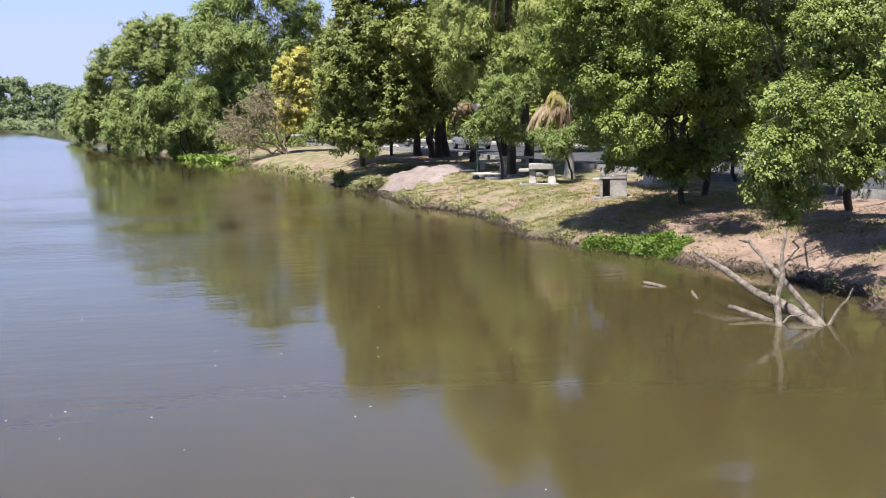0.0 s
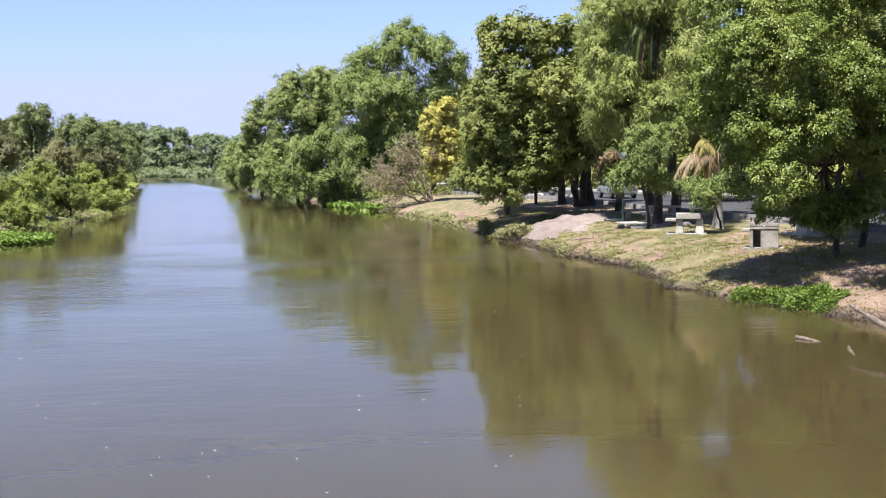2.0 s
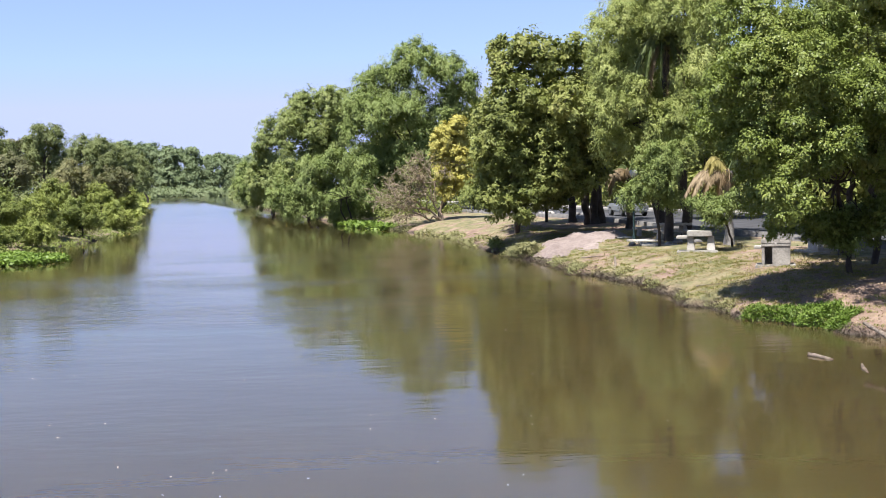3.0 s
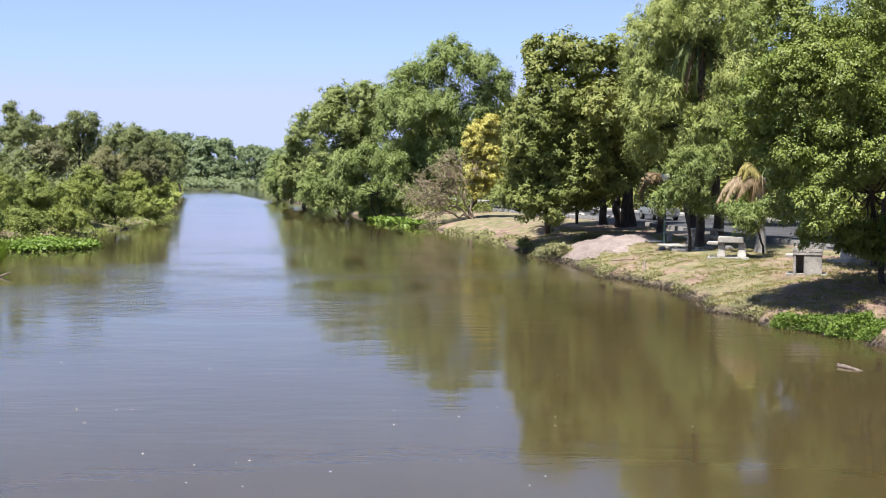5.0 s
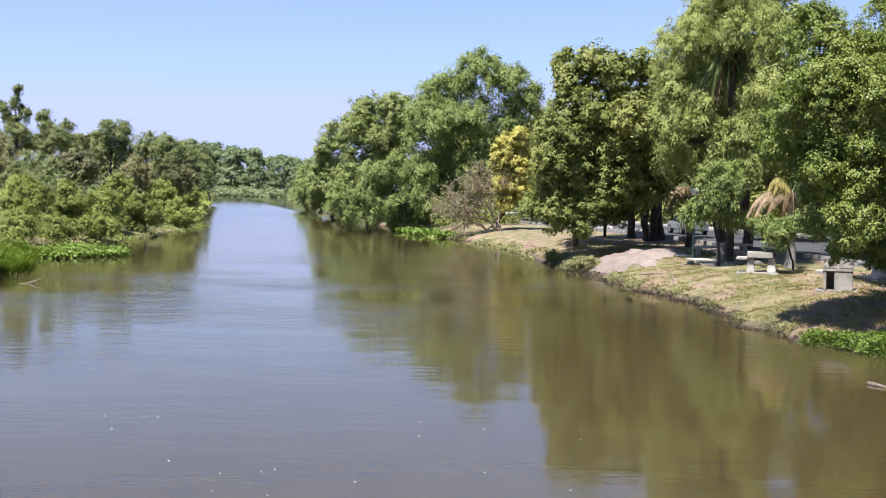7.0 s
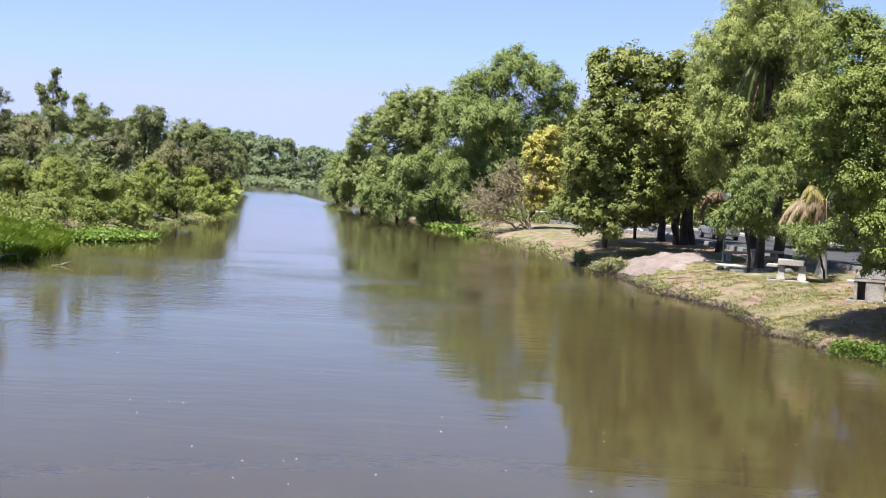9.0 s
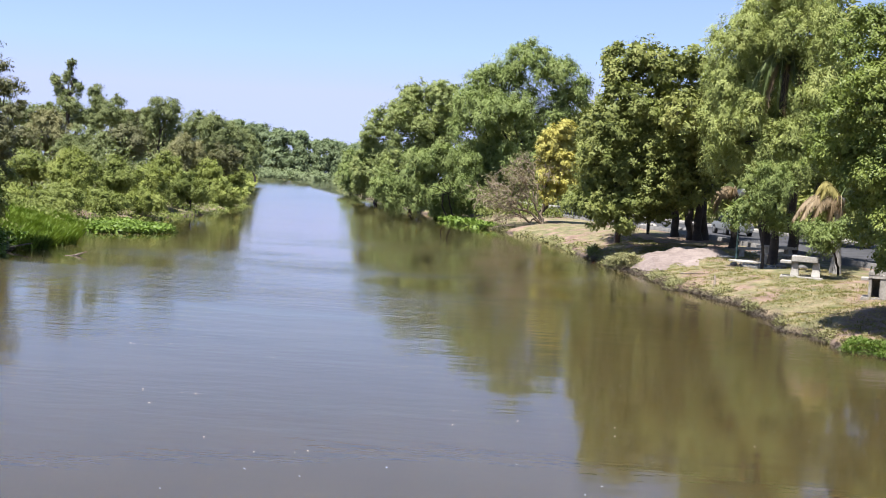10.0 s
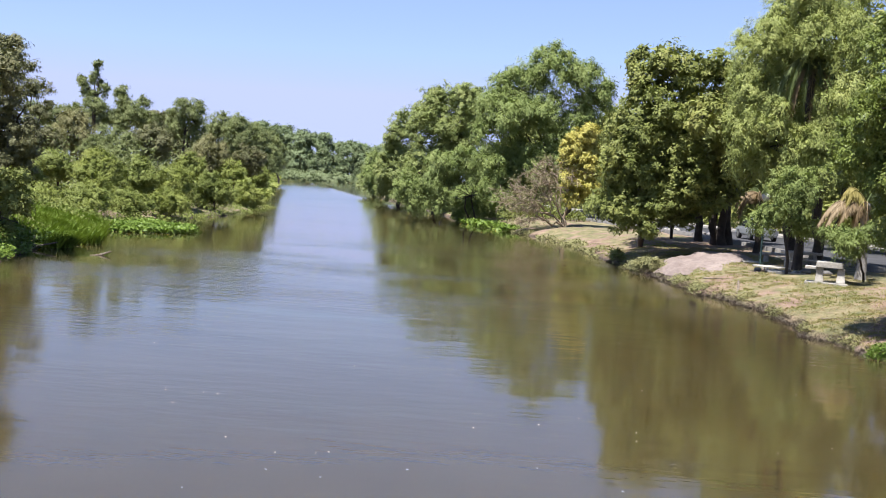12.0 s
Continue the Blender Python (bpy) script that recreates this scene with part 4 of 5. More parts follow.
# added roof of foliage; its highest lobes stay out of view and only shade
tree("added_shade_tree", 'large tree added to roof and shade the lawn by the river',
     [(12.84, 33)],
     [(10.97, 31.72, 5.73, 1.31, 2.13, 0.82), (11.7, 30.64, 5.47, 1.27, 2.06, 0.79), (10.49, 31.27, 4.43, 0.97, 1.62, 0.65), (10.97, 30.37, 4.23, 1.1, 1.73, 0.63), (12.47, 31, 4.04, 0.96, 1.6, 0.64), (13.58, 31.72, 5.16, 1.31, 2.29, 0.98), (14.4, 32.5, 4.6, 1.2, 1.6, 1.0), (14.9, 32.5, 6.2, 1.4, 1.8, 1.0), (13.3, 32.5, 6.6, 1.3, 1.8, 0.9), (12.3, 28.5, 8.9, 1.7, 2.2, 0.9), (14.2, 29.5, 8.8, 1.8, 2.3, 0.9), (11.4, 30.5, 9.3, 1.7, 2.2, 0.8), (13.6, 32.5, 9.2, 1.9, 2.3, 0.8)], 48, look_='broad_dark', px=0.0310, thick=0.5)
# added for its shadow on the picnic lawn
tree("added_shade_tree", 'large tree added to roof and shade the picnic lawn',
     [(16.07, 38)],
     [(11.9, 35.6, 5.44, 1.27, 2.08, 0.81), (12.38, 35.81, 5.61, 1.48, 2.31, 0.83), (13.56, 34.59, 5.32, 1.43, 2.32, 0.89), (15.72, 35.46, 5.13, 1.65, 2.75, 1.1), (12.7, 34.19, 4.1, 1.41, 2.05, 0.64), (14.8, 35, 3.69, 1.27, 1.99, 0.72)], 49, look_='broad_dark', px=0.0362, thick=0.5)
# added behind the light green tree to deepen the shade there
tree("added_shade_tree", 'tree with a deep crown added to shade the earth bank',
     [(17.3, 29)],
     [(12.82, 25.65, 3.79, 1.19, 0.99, 0.8), (13.77, 24.67, 3.49, 1.15, 0.96, 0.76), (13.55, 25.29, 2.39, 1.05, 0.78, 0.52), (12.23, 25, 2.71, 0.78, 0.65, 0.52)], 58, look_='broad_dark', px=0.0310, thick=0.5)
# added behind the dark tree to thicken its shadow on the ground
tree("broadleaf_tree", 'dense dark broad-leaved tree added for shade beside the sand heap',
     [(6.69, 73)],
     [(3.69, 64, 6.27, 1.98, 4.37, 1.65), (5.76, 65.11, 5.92, 2.02, 4.44, 1.68), (7.24, 63.54, 5.17, 1.64, 3.55, 1.31), (4.66, 64.56, 3.94, 2, 3.6, 1), (6.51, 63.15, 3.56, 1.5, 2.74, 0.78), (8.62, 64, 5.79, 1.52, 3.65, 1.52), (4.53, 68.7, 6.29, 1.77, 4.09, 1.63), (6.53, 73, 6.36, 1.89, 4.35, 1.74), (3.2, 67, 5.82, 1.52, 3.49, 1.38), (8.57, 70, 6.36, 1.66, 3.91, 1.59)], 59, look_='broad_dark', px=0.0620, thick=0.7)
tree("bank_bush", 'dry olive bush hanging over the bank edge',
     [(3.9, 52)],
     [(3.67, 51.17, 0.61, 0.58, 0.48, 0.37), (4.22, 51.5, 0.44, 0.37, 0.36, 0.35), (3.25, 51.71, 0.4, 0.37, 0.32, 0.27)], 80, look_='willow_olive', px=0.0310)
tree("bank_bush", 'small dark bush at the water edge',
     [(2.6, 59)],
     [(2.56, 58.61, 0.29, 0.39, 0.39, 0.39), (2.91, 58.35, 0.11, 0.27, 0.26, 0.24)], 81, look_='broad_dark', px=0.0320)
# stands mostly out of view, added so that its shadow falls on the low bank
tree("riverside_tree", 'tall broad-crowned tree, mostly out of view, added to shade the low bank',
     [(-25.79, 40)],
     [(-23.54, 39.66, 6.02, 1.19, 1.17, 1.15), (-25, 40.46, 7.45, 1.67, 1.57, 1.46), (-25.35, 38.96, 8.52, 1.81, 1.71, 1.61), (-26.16, 40, 5.38, 1.65, 1.45, 1.24), (-28.02, 40.93, 6.92, 1.69, 1.69, 1.69), (-22.9, 37.2, 6.6, 1.6, 1.6, 1.1), (-24.2, 36.4, 7.4, 1.6, 1.6, 1.2), (-23.0, 35.4, 5.4, 1.3, 1.4, 1.0), (-22.0, 39.6, 6.9, 1.3, 1.5, 1.0), (-22.4, 41.2, 7.6, 1.2, 1.4, 1.0)], 82, look_='broad_grey', px=0.0310)
tree("riverside_shrub", 'dark shrub overgrown with creepers beside the reeds',
     [(-22.61, 41)],
     [(-23.4, 41.47, 2.47, 0.86, 0.86, 0.86), (-22.19, 40.82, 1.87, 0.63, 0.63, 0.63), (-22.98, 41.24, 0.91, 0.85, 0.85, 0.85), (-21.97, 40.72, 0.77, 0.5, 0.57, 0.63), (-21.75, 41, 0.21, 0.34, 0.38, 0.42), (-21.3, 39.4, 2.7, 0.9, 0.9, 0.7), (-20.7, 39.2, 1.9, 0.6, 0.7, 0.5)], 83, look_='broad_dark', px=0.0227)

# ---- park furniture ----
def slab(root, name, x0, x1, y0, y1, z0, z1, mat, bevel=0.015, label="", taper=1.0):
    return part(name, box(bmesh.new(), x0, x1, y0, y1, z0, z1, bevel, taper), mat, root, label)


def picnic_table(x, y, turn, label):
    """Concrete table on two tapered legs with a bench, on a plinth."""
    root = thing("picnic_table", (x, y, ground_z(x, y) + 0.02), label, "table", "concrete picnic tables")
    root.rotation_euler.z = radians(turn)
    slab(root, "plinth", -0.95, 0.95, -0.75, 0.75, -0.15, 0.05, CONCRETE, 0.02)
    slab(root, "leg", -0.62, -0.40, -0.36, 0.36, 0.05, 0.66, CONCRETE, 0.02, taper=0.78)
    slab(root, "leg", 0.40, 0.62, -0.36, 0.36, 0.05, 0.66, CONCRETE, 0.02, taper=0.78)
    slab(root, "tabletop", -0.80, 0.80, -0.38, 0.38, 0.66, 0.78, CONCRETE, 0.02)
    for s in (-1, 1):
        slab(root, "seat_arm", -0.62, -0.44, min(s * 0.34, s * 0.80), max(s * 0.34, s * 0.80), 0.34, 0.41, CONCRETE, 0.01)
        slab(root, "seat_arm", 0.44, 0.62, min(s * 0.34, s * 0.80), max(s * 0.34, s * 0.80), 0.34, 0.41, CONCRETE, 0.01)
        slab(root, "bench_seat", -0.85, 0.85, s * 0.70 - 0.15, s * 0.70 + 0.15, 0.41, 0.48, CONCRETE, 0.015)
    return root


def grill(x, y, turn):
    """Masonry barbecue: two side walls, back, fire slab and a side shelf."""
    root = thing("barbecue_grill", (x, y, ground_z(x, y)), "stained concrete barbecue stand with a side shelf on the grass", "barbecue")
    root.rotation_euler.z = radians(turn)
    slab(root, "plinth", -0.62, 0.60, -0.50, 0.50, -0.15, 0.04, CONCRETE_OLD, 0.02)
    slab(root, "side_wall", -0.42, -0.33, -0.38, 0.38, 0.04, 0.62, CONCRETE_OLD)
    slab(root, "side_wall", -0.10, 0.44, -0.38, 0.38, 0.04, 0.62, CONCRETE_OLD)
    slab(root, "back_wall", -0.33, -0.10, 0.28, 0.38, 0.04, 0.62, CONCRETE_OLD)
    slab(root, "fire_slab", -0.44, 0.46, -0.40, 0.40, 0.62, 0.72, CONCRETE_OLD)
    slab(root, "rim", -0.44, -0.02, -0.40, -0.30, 0.72, 0.83, CONCRETE_OLD)
    slab(root, "rim", 0.03, 0.46, -0.40, -0.30, 0.72, 0.82, CONCRETE_OLD)
    slab(root, "rim", -0.44, 0.46, 0.30, 0.40, 0.72, 0.84, CONCRETE_OLD)
    slab(root, "side_shelf", -0.66, -0.42, -0.36, 0.30, 0.55, 0.63, CONCRETE)
    return root


picnic_table(10.1, 49.0, 8, "shaded concrete picnic table behind the young tree")
picnic_table(1.75, 108.0, 5, "pale concrete picnic table far along the bank")
picnic_table(13.6, 39.0, 12, "concrete picnic table in the shade by the road")
grill(10.45, 34.75, -18)


def serving_stand(x, y, turn):
    """Concrete stand on two flared legs: a long slab, a raised block on one end, a plinth."""
    root = thing("serving_stand", (x, y, ground_z(x, y)), "pale concrete picnic stand with a raised block on two legs", "table")
    root.rotation_euler.z = radians(turn)
    slab(root, "plinth", -0.66, 0.86, -0.48, 0.48, -0.15, 0.06, CONCRETE, 0.02)
    slab(root, "leg", -0.30, 0.00, -0.32, 0.32, 0.06, 0.60, CONCRETE, 0.02, taper=0.72)
    slab(root, "leg", 0.44, 0.76, -0.32, 0.32, 0.06, 0.60, CONCRETE, 0.02, taper=0.72)
    slab(root, "side_shelf", -0.68, -0.28, -0.36, 0.36, 0.52, 0.62, CONCRETE, 0.02)
    slab(root, "tabletop", -0.28, 0.66, -0.38, 0.38, 0.60, 0.82, CONCRETE, 0.025)


serving_stand(9.5, 41.9, -14)


def concrete_bench(x, y, turn):
    root = thing("concrete_bench", (x, y, ground_z(x, y)), "low pale concrete bench in the dappled shade", "bench")
    root.rotation_euler.z = radians(turn)
    slab(root, "leg", -0.60, -0.42, -0.18, 0.18, -0.12, 0.36, CONCRETE, 0.015, taper=0.85)
    slab(root, "leg", 0.42, 0.60, -0.18, 0.18, -0.12, 0.36, CONCRETE, 0.015, taper=0.85)
    slab(root, "seat", -0.78, 0.78, -0.24, 0.24, 0.36, 0.47, CONCRETE, 0.02)


def paving_slab(x, y, wide, deep, turn):
    root = thing("paving_slab", (x, y, ground_z(x, y)), "worn pale concrete slab set in the grass", "paving", "paving slabs")
    root.rotation_euler.z = radians(turn)
    slab(root, "slab", -wide / 2, wide / 2, -deep / 2, deep / 2, -0.20, 0.07, CONCRETE, 0.02)


concrete_bench(9.75, 52.6, 6)
paving_slab(8.75, 48.6, 1.1, 1.5, 10)
paving_slab(9.05, 46.7, 1.5, 1.3, -6)
paving_slab(8.2, 52.0, 1.3, 1.6, 18)


def park_lamp(x, y):
    root = thing("park_lamp", (x, y, ground_z(x, y)), "slim green park lamp post with a white lantern head", "lamp")
    v, f = tubes([[(0, 0, -0.1, 0.07), (0, 0, 0.25, 0.065), (0, 0, 0.3, 0.045), (0, 0, 2.85, 0.035)]], 12)
    put("post", mesh_of("post", v, f, GREEN_PAINT, True), root)
    part("base_plate", box(bmesh.new(), -0.14, 0.14, -0.14, 0.14, -0.06, 0.05, 0.01), CONCRETE, root)
    v, f = tubes([[(0, 0, 2.85, 0.06), (0.02, 0, 2.95, 0.16), (0.04, 0, 3.08, 0.21), (0.05, 0, 3.16, 0.15), (0.05, 0, 3.2, 0.01)]], 14)
    put("lantern", mesh_of("lantern", v, f, WALL_PAINT, True), root, "white lantern head")


park_lamp(8.46, 49.4)

# road with its kerb
def strip(name, s0, s1, z_up, y0, y1, mat, label, category, step=1.5, height=0.0):
    ys = np.arange(y0, y1, step)
    verts, faces = [], []
    for y in ys:
        base = float(np.interp(y, *zip(*SHORE_R)))
        for s in (s0, s1):
            verts.append((base + s, y, 1.05 + z_up))
        for s in (s0, s1):
            verts.append((base + s, y, 0.6))
    for i in range(len(ys) - 1):
        a = i * 4
        faces += [(a, a + 1, a + 5, a + 4), (a, a + 4, a + 6, a + 2), (a + 1, a + 3, a + 7, a + 5)]
    ob = put(name, mesh_of(name, verts, faces, mat))
    return tagged(ob, label, category, kind="structure")


strip("road", 9.6, 18.5, 0.0, 4, 260, ASPHALT, "grey asphalt road along the park, dappled with shade", "road")
strip("kerb", 9.3, 9.6, 0.14, 4, 260, KERB, "pale painted kerb along the park road", "kerb")
strip("kerb", 18.5, 18.8, 0.14, 4, 260, KERB, "pale painted kerb on the far side of the road", "kerb")
strip("pavement", 18.8, 21.5, 0.12, 4, 260, CONCRETE_OLD, "concrete pavement beyond the road", "pavement")


# dead tree lying in the shallows
def weathered_log(rng, a, b, r0, r1, bend=0.02, sides=14):
    """A gently bent, knotty log with split, broken ends."""
    a, b = np.array(a, float), np.array(b, float)
    size = float(np.linalg.norm(b - a))
    n = max(8, int(size / 0.09))
    sag = rng.normal(0, bend * size, 3)
    phase = rng.uniform(0, 6, 4)
    path = []
    for i in range(n + 1):
        f = i / n
        r = (r0 + (r1 - r0) * f) * (1 + 0.10 * math.sin(9 * f + phase[0]) + 0.07 * math.sin(23 * f + phase[1]))
        path.append((*(a + (b - a) * f + sag * math.sin(math.pi * f) + 0.25 * sag[[1, 2, 0]] * math.sin(3 * math.pi * f)), r))
    v, f = tubes([path], sides)
    v = v.reshape(n + 1, sides, 3)
    core = np.array(path)[:, None, :3]
    # ridges along the grain, and a ragged break at the thin end
    ridge = 1 + 0.13 * np.sin(np.arange(sides) * 2.1 + phase[2]) * np.cos(np.arange(sides) * 5.0 + phase[3])
    v = core + (v - core) * ridge[None, :, None] * rng.uniform(0.93, 1.07, (n + 1, sides, 1))
    v[-1] += (b - a) / size * rng.uniform(-0.3, 1.2, (sides, 1)) * r1 * 1.6
    v = v.reshape(-1, 3)
    v = np.concatenate([v, [core[0, 0]], [core[-1, 0] - (b - a) / size * r1 * 0.5]])
    m = len(v)
    caps = [(m - 2, (k + 1) % sides, k, k) for k in range(sides)] + [(m - 1, n * sides + k, n * sides + (k + 1) % sides, n * sides + (k + 1) % sides) for k in range(sides)]
    quads = [tuple(q) for q in f] + [c[:3] for c in caps]
    return v, quads


def log_part(name, v, quads, origin, parent):
    me = bpy.data.meshes.new(name)
    me.from_pydata((v - np.array(origin)).tolist(), [], quads)
    me.materials.append(DRIFTWOOD)
    me.polygons.foreach_set("use_smooth", [True] * len(quads))
    return put(name, me, parent)


def dead_tree():
    rng = np.random.default_rng(77)
    o = (8.7, 17.5, 0)
    root = thing("dead_tree", o, "bleached dead tree lying half sunk in the shallows", "dead tree")
    for name, a, b, r0, r1, bend in (
        ("trunk", (8.80, 16.85, -0.16), (8.62, 19.3, 0.22), 0.088, 0.082, 0.012),
        ("trunk", (8.62, 19.25, 0.21), (8.55, 22.35, 0.63), 0.080, 0.038, 0.014),
        ("trunk", (8.95, 17.0, -0.24), (8.60, 18.7, 0.78), 0.066, 0.050, 0.02),
        ("trunk", (8.61, 18.65, 0.75), (8.47, 19.4, 1.21), 0.050, 0.034, 0.03),
        ("branch", (8.48, 19.4, 1.20), (8.30, 19.45, 1.24), 0.034, 0.018, 0.05),
        ("branch", (8.12, 17.36, -0.10), (8.24, 17.70, 0.33), 0.052, 0.056, 0.02),
        ("branch", (8.22, 17.68, 0.31), (8.40, 17.85, 0.80), 0.050, 0.040, 0.03),
        ("branch", (8.40, 17.85, 0.78), (8.52, 18.0, 1.52), 0.040, 0.022, 0.03),
        ("branch", (8.95, 17.43, -0.1), (8.88, 17.3, 0.47), 0.028, 0.014, 0.07),
        ("branch", (8.93, 17.30, -0.1), (9.15, 17.32, 0.24), 0.030, 0.024, 0.03),
        ("branch", (9.15, 17.32, 0.23), (9.42, 17.3, 0.61), 0.025, 0.012, 0.06),
        ("branch", (8.66, 18.9, 0.20), (8.60, 18.75, 0.40), 0.034, 0.014, 0.05),
        ("branch", (8.58, 20.8, 0.45), (8.70, 20.9, 0.60), 0.026, 0.010, 0.05),
        ("branch", (8.28, 17.58, 0.01), (8.74, 17.62, 0.16), 0.020, 0.012, 0.06)):
        v, q = weathered_log(rng, a, b, r0, r1, bend)
        log_part(name, v, q, o, root)


dead_tree()


def driftwood(a, b, r0, r1, label, seed):
    rng = np.random.default_rng(seed)
    root = thing("driftwood", a, label, "driftwood")
    v, q = weathered_log(rng, a, b, r0, r1, 0.015, 10)
    log_part("log", v, q, a, root)


driftwood((8.22, 17.86, -0.03), (7.76, 18.6, 0.15), 0.062, 0.040, "short bleached log floating in the shallows", 3)
driftwood((7.68, 21.81, -0.01), (7.41, 22.36, 0.015), 0.030, 0.045, "thin pale stick floating near the bank", 4)
driftwood((7.77, 20.07, -0.03), (7.94, 20.95, 0.04), 0.020, 0.030, "short stick poking out of the water", 5)
driftwood((-22.2, 42.2, -0.05), (-20.9, 42.9, 0.30), 0.05, 0.02, "dead forked branch washed against the reeds", 18)
driftwood((-21.9, 42.5, 0.02), (-21.6, 42.4, 0.55), 0.03, 0.012, "dead upright twig beside the reeds", 19)
driftwood((-18.9, 41.6, -0.05), (-18.2, 42.0, 0.16), 0.05, 0.03, "broken branch sticking out of the water", 6)


# reeds, hyacinth and grass
def blades(name, at, height, width, lean, mat, label, category, seed):
    """Upright bent blades, one for each foot."""
    rng = np.random.default_rng(seed)
    m = len(at)
    turn = rng.uniform(0, 2 * math.pi, m)
    side = np.stack([np.cos(turn), np.sin(turn), np.zeros(m)], 1)
    out = np.stack([-np.sin(turn), np.cos(turn), np.zeros(m)], 1) * (lean * height * rng.uniform(0.2, 1.0, m))[:, None]
    h = (height * rng.uniform(0.55, 1.2, m))[:, None]
    up = np.array((0, 0, 1.0))
    w = (width * rng.uniform(0.7, 1.3, m))[:, None]
    v = np.stack([at - side * w, at + side * w, at + up * h * 0.6 + out * 0.4 + side * w * 0.8, at + up * h + out, at + up * h * 0.6 + out * 0.4 - side * w * 0.8], 1).reshape(-1, 3)
    f = np.arange(len(v), dtype=np.int32).reshape(-1, 5)
    ob = put(name, mesh_of(name, v, f, mat))
    return tagged(ob, label, category, kind="stuff")


def scatter(rng, n, place):
    pts = []
    while len(pts) < n:
        p = place(rng)
        if p is not None:
            pts.append(p)
    return np.array(pts)


def reed_foot(rng):
    y = rng.uniform(43.5, 58)
    x = shore_l(y) - rng.uniform(-0.8, 5.5)
    if noise.noise((x * 0.3, y * 0.3, 2.0)) < -0.25:
        return None
    return x, y, max(0.0, ground_z(x, y)) - 0.03


rng = np.random.default_rng(5)
at = scatter(rng, 30000, reed_foot)
blades("reeds", at, np.full(len(at), 0.60), 0.020, 1.0, LEAF["reed"], "bright green reeds and tall grass on the low bank", "reeds", 6)


def mat_leaves(name, place, n, size, seed, label, mat="hyacinth"):
    rng = np.random.default_rng(seed)
    at = scatter(rng, n, place)
    m = len(at)
    normal = unit(rng.normal(0, 0.5, (m, 3)) + np.array((0, -0.15, 1.0)))
    me = leaf_mesh(name, at, normal, rng.normal(0, 1, (m, 3)) + np.array((0, 0, 0.7)), size * rng.uniform(0.6, 1.3, m), size * rng.uniform(0.55, 0.95, m), LEAF[mat])
    tagged(put(name, me), label, "water plants", kind="stuff")


def hyacinth_left(rng):
    y, x = rng.uniform(53, 67), rng.uniform(-28.5, -21)
    reach = -27.0 + 6.1 * math.exp(-((y - 60.0) / 5.0) ** 2) + 0.8 * noise.noise((x * 0.6, y * 0.6, 1.0))
    if x > reach or noise.noise((x * 1.1, y * 1.1, 8.0)) < -0.3:
        return None
    return x, y, rng.uniform(0.02, 0.24)


mat_leaves("water_hyacinth", hyacinth_left, 20000, 0.21, 8, "floating mat of water hyacinth along the thicket")


def creeper_low_bank(rng):
    y = rng.uniform(35.5, 45.5)
    s = rng.uniform(-0.4, 3.5)
    x = shore_l(y) - s
    top = 0.25 + 0.55 * max(0.0, 0.5 + noise.noise((x * 0.7, y * 0.7, 6.0)))
    return x, y, max(0.0, ground_z(x, y)) + top * rng.uniform(0.2, 1.0)


mat_leaves("bank_creeper", creeper_low_bank, 9000, 0.13, 25, "dark green creepers over the low shaded bank", "hyacinth")


def hyacinth_far(rng):
    y = rng.uniform(88, 104)
    x = shore_r(y) - rng.uniform(-1.0, 2.2) * (0.6 + noise.noise((y * 0.4, 3.0, 0.0)))
    return x, y, rng.uniform(0.02, 0.35)


mat_leaves("water_hyacinth", hyacinth_far, 3500, 0.32, 9, "floating water plants below the bare tree")


def creeper_bank(rng):
    y = rng.uniform(25.5, 28.5)
    s = rng.uniform(-0.1, 1.5)
    if s > 1.05 * math.sin((y - 25.4) / 3.2 * math.pi) ** 0.6 + 0.5 * noise.noise((y * 1.3, s, 7.0)):
        return None
    x = shore_r(y) + s
    if noise.noise((x * 2.2, y * 2.2, 3.0)) < -0.5:
        return None
    return x, y, ground_z(x, y) + rng.uniform(0.0, 0.17) * (0.7 + 0.7 * noise.noise((x * 1.7, y * 1.7, 5.0)))


mat_leaves("bank_creeper", creeper_bank, 9500, 0.07, 10, "bright green leafy plants over the bank edge", "creeper")
at = scatter(np.random.default_rng(22), 500, creeper_bank)
blades("bank_creeper", at, np.full(len(at), 0.13), 0.010, 0.9, LEAF["creeper"], "long green leaves standing among the bank plants", "plants", 23)


def bank_weed(rng):
    y = rng.uniform(17.2, 45.0)
    s = rng.uniform(-0.02, 0.7)
    x = shore_r(y) + s
    if noise.noise((x * 1.1, y * 0.8, 12.0)) < 0.2 + 0.3 * s:
        return None
    return x, y, ground_z(x, y) + rng.uniform(0.0, 0.12)


mat_leaves("bank_weeds", bank_weed, 3500, 0.06, 21, "patches of low green weeds along the waterline", "willow_olive")


def weed_upstream(rng):
    y = rng.uniform(54.0, 93.0)
    s = rng.uniform(-0.35, 1.0)
    x = shore_r(y) + s
    if noise.noise((x * 0.8, y * 0.5, 15.0)) < 0.02 + 0.35 * s:
        return None
    return x, y, max(0.0, ground_z(x, y)) + rng.uniform(0.0, 0.16)


mat_leaves("bank_weeds", weed_upstream, 3600, 0.13, 24, "overgrown olive weeds trailing into the water", "willow_olive")


def creeper_upstream(rng):
    y = rng.uniform(42.0, 49.0)
    s = rng.uniform(-0.05, 0.6)
    if s > 0.5 + 0.8 * noise.noise((y * 0.9, 2.0, 7.0)):
        return None
    x = shore_r(y) + s
    return x, y, ground_z(x, y) + rng.uniform(0.0, 0.16)


mat_leaves("bank_creeper", creeper_upstream, 1500, 0.08, 17, "low green plants at the foot of the sand", "willow_olive")


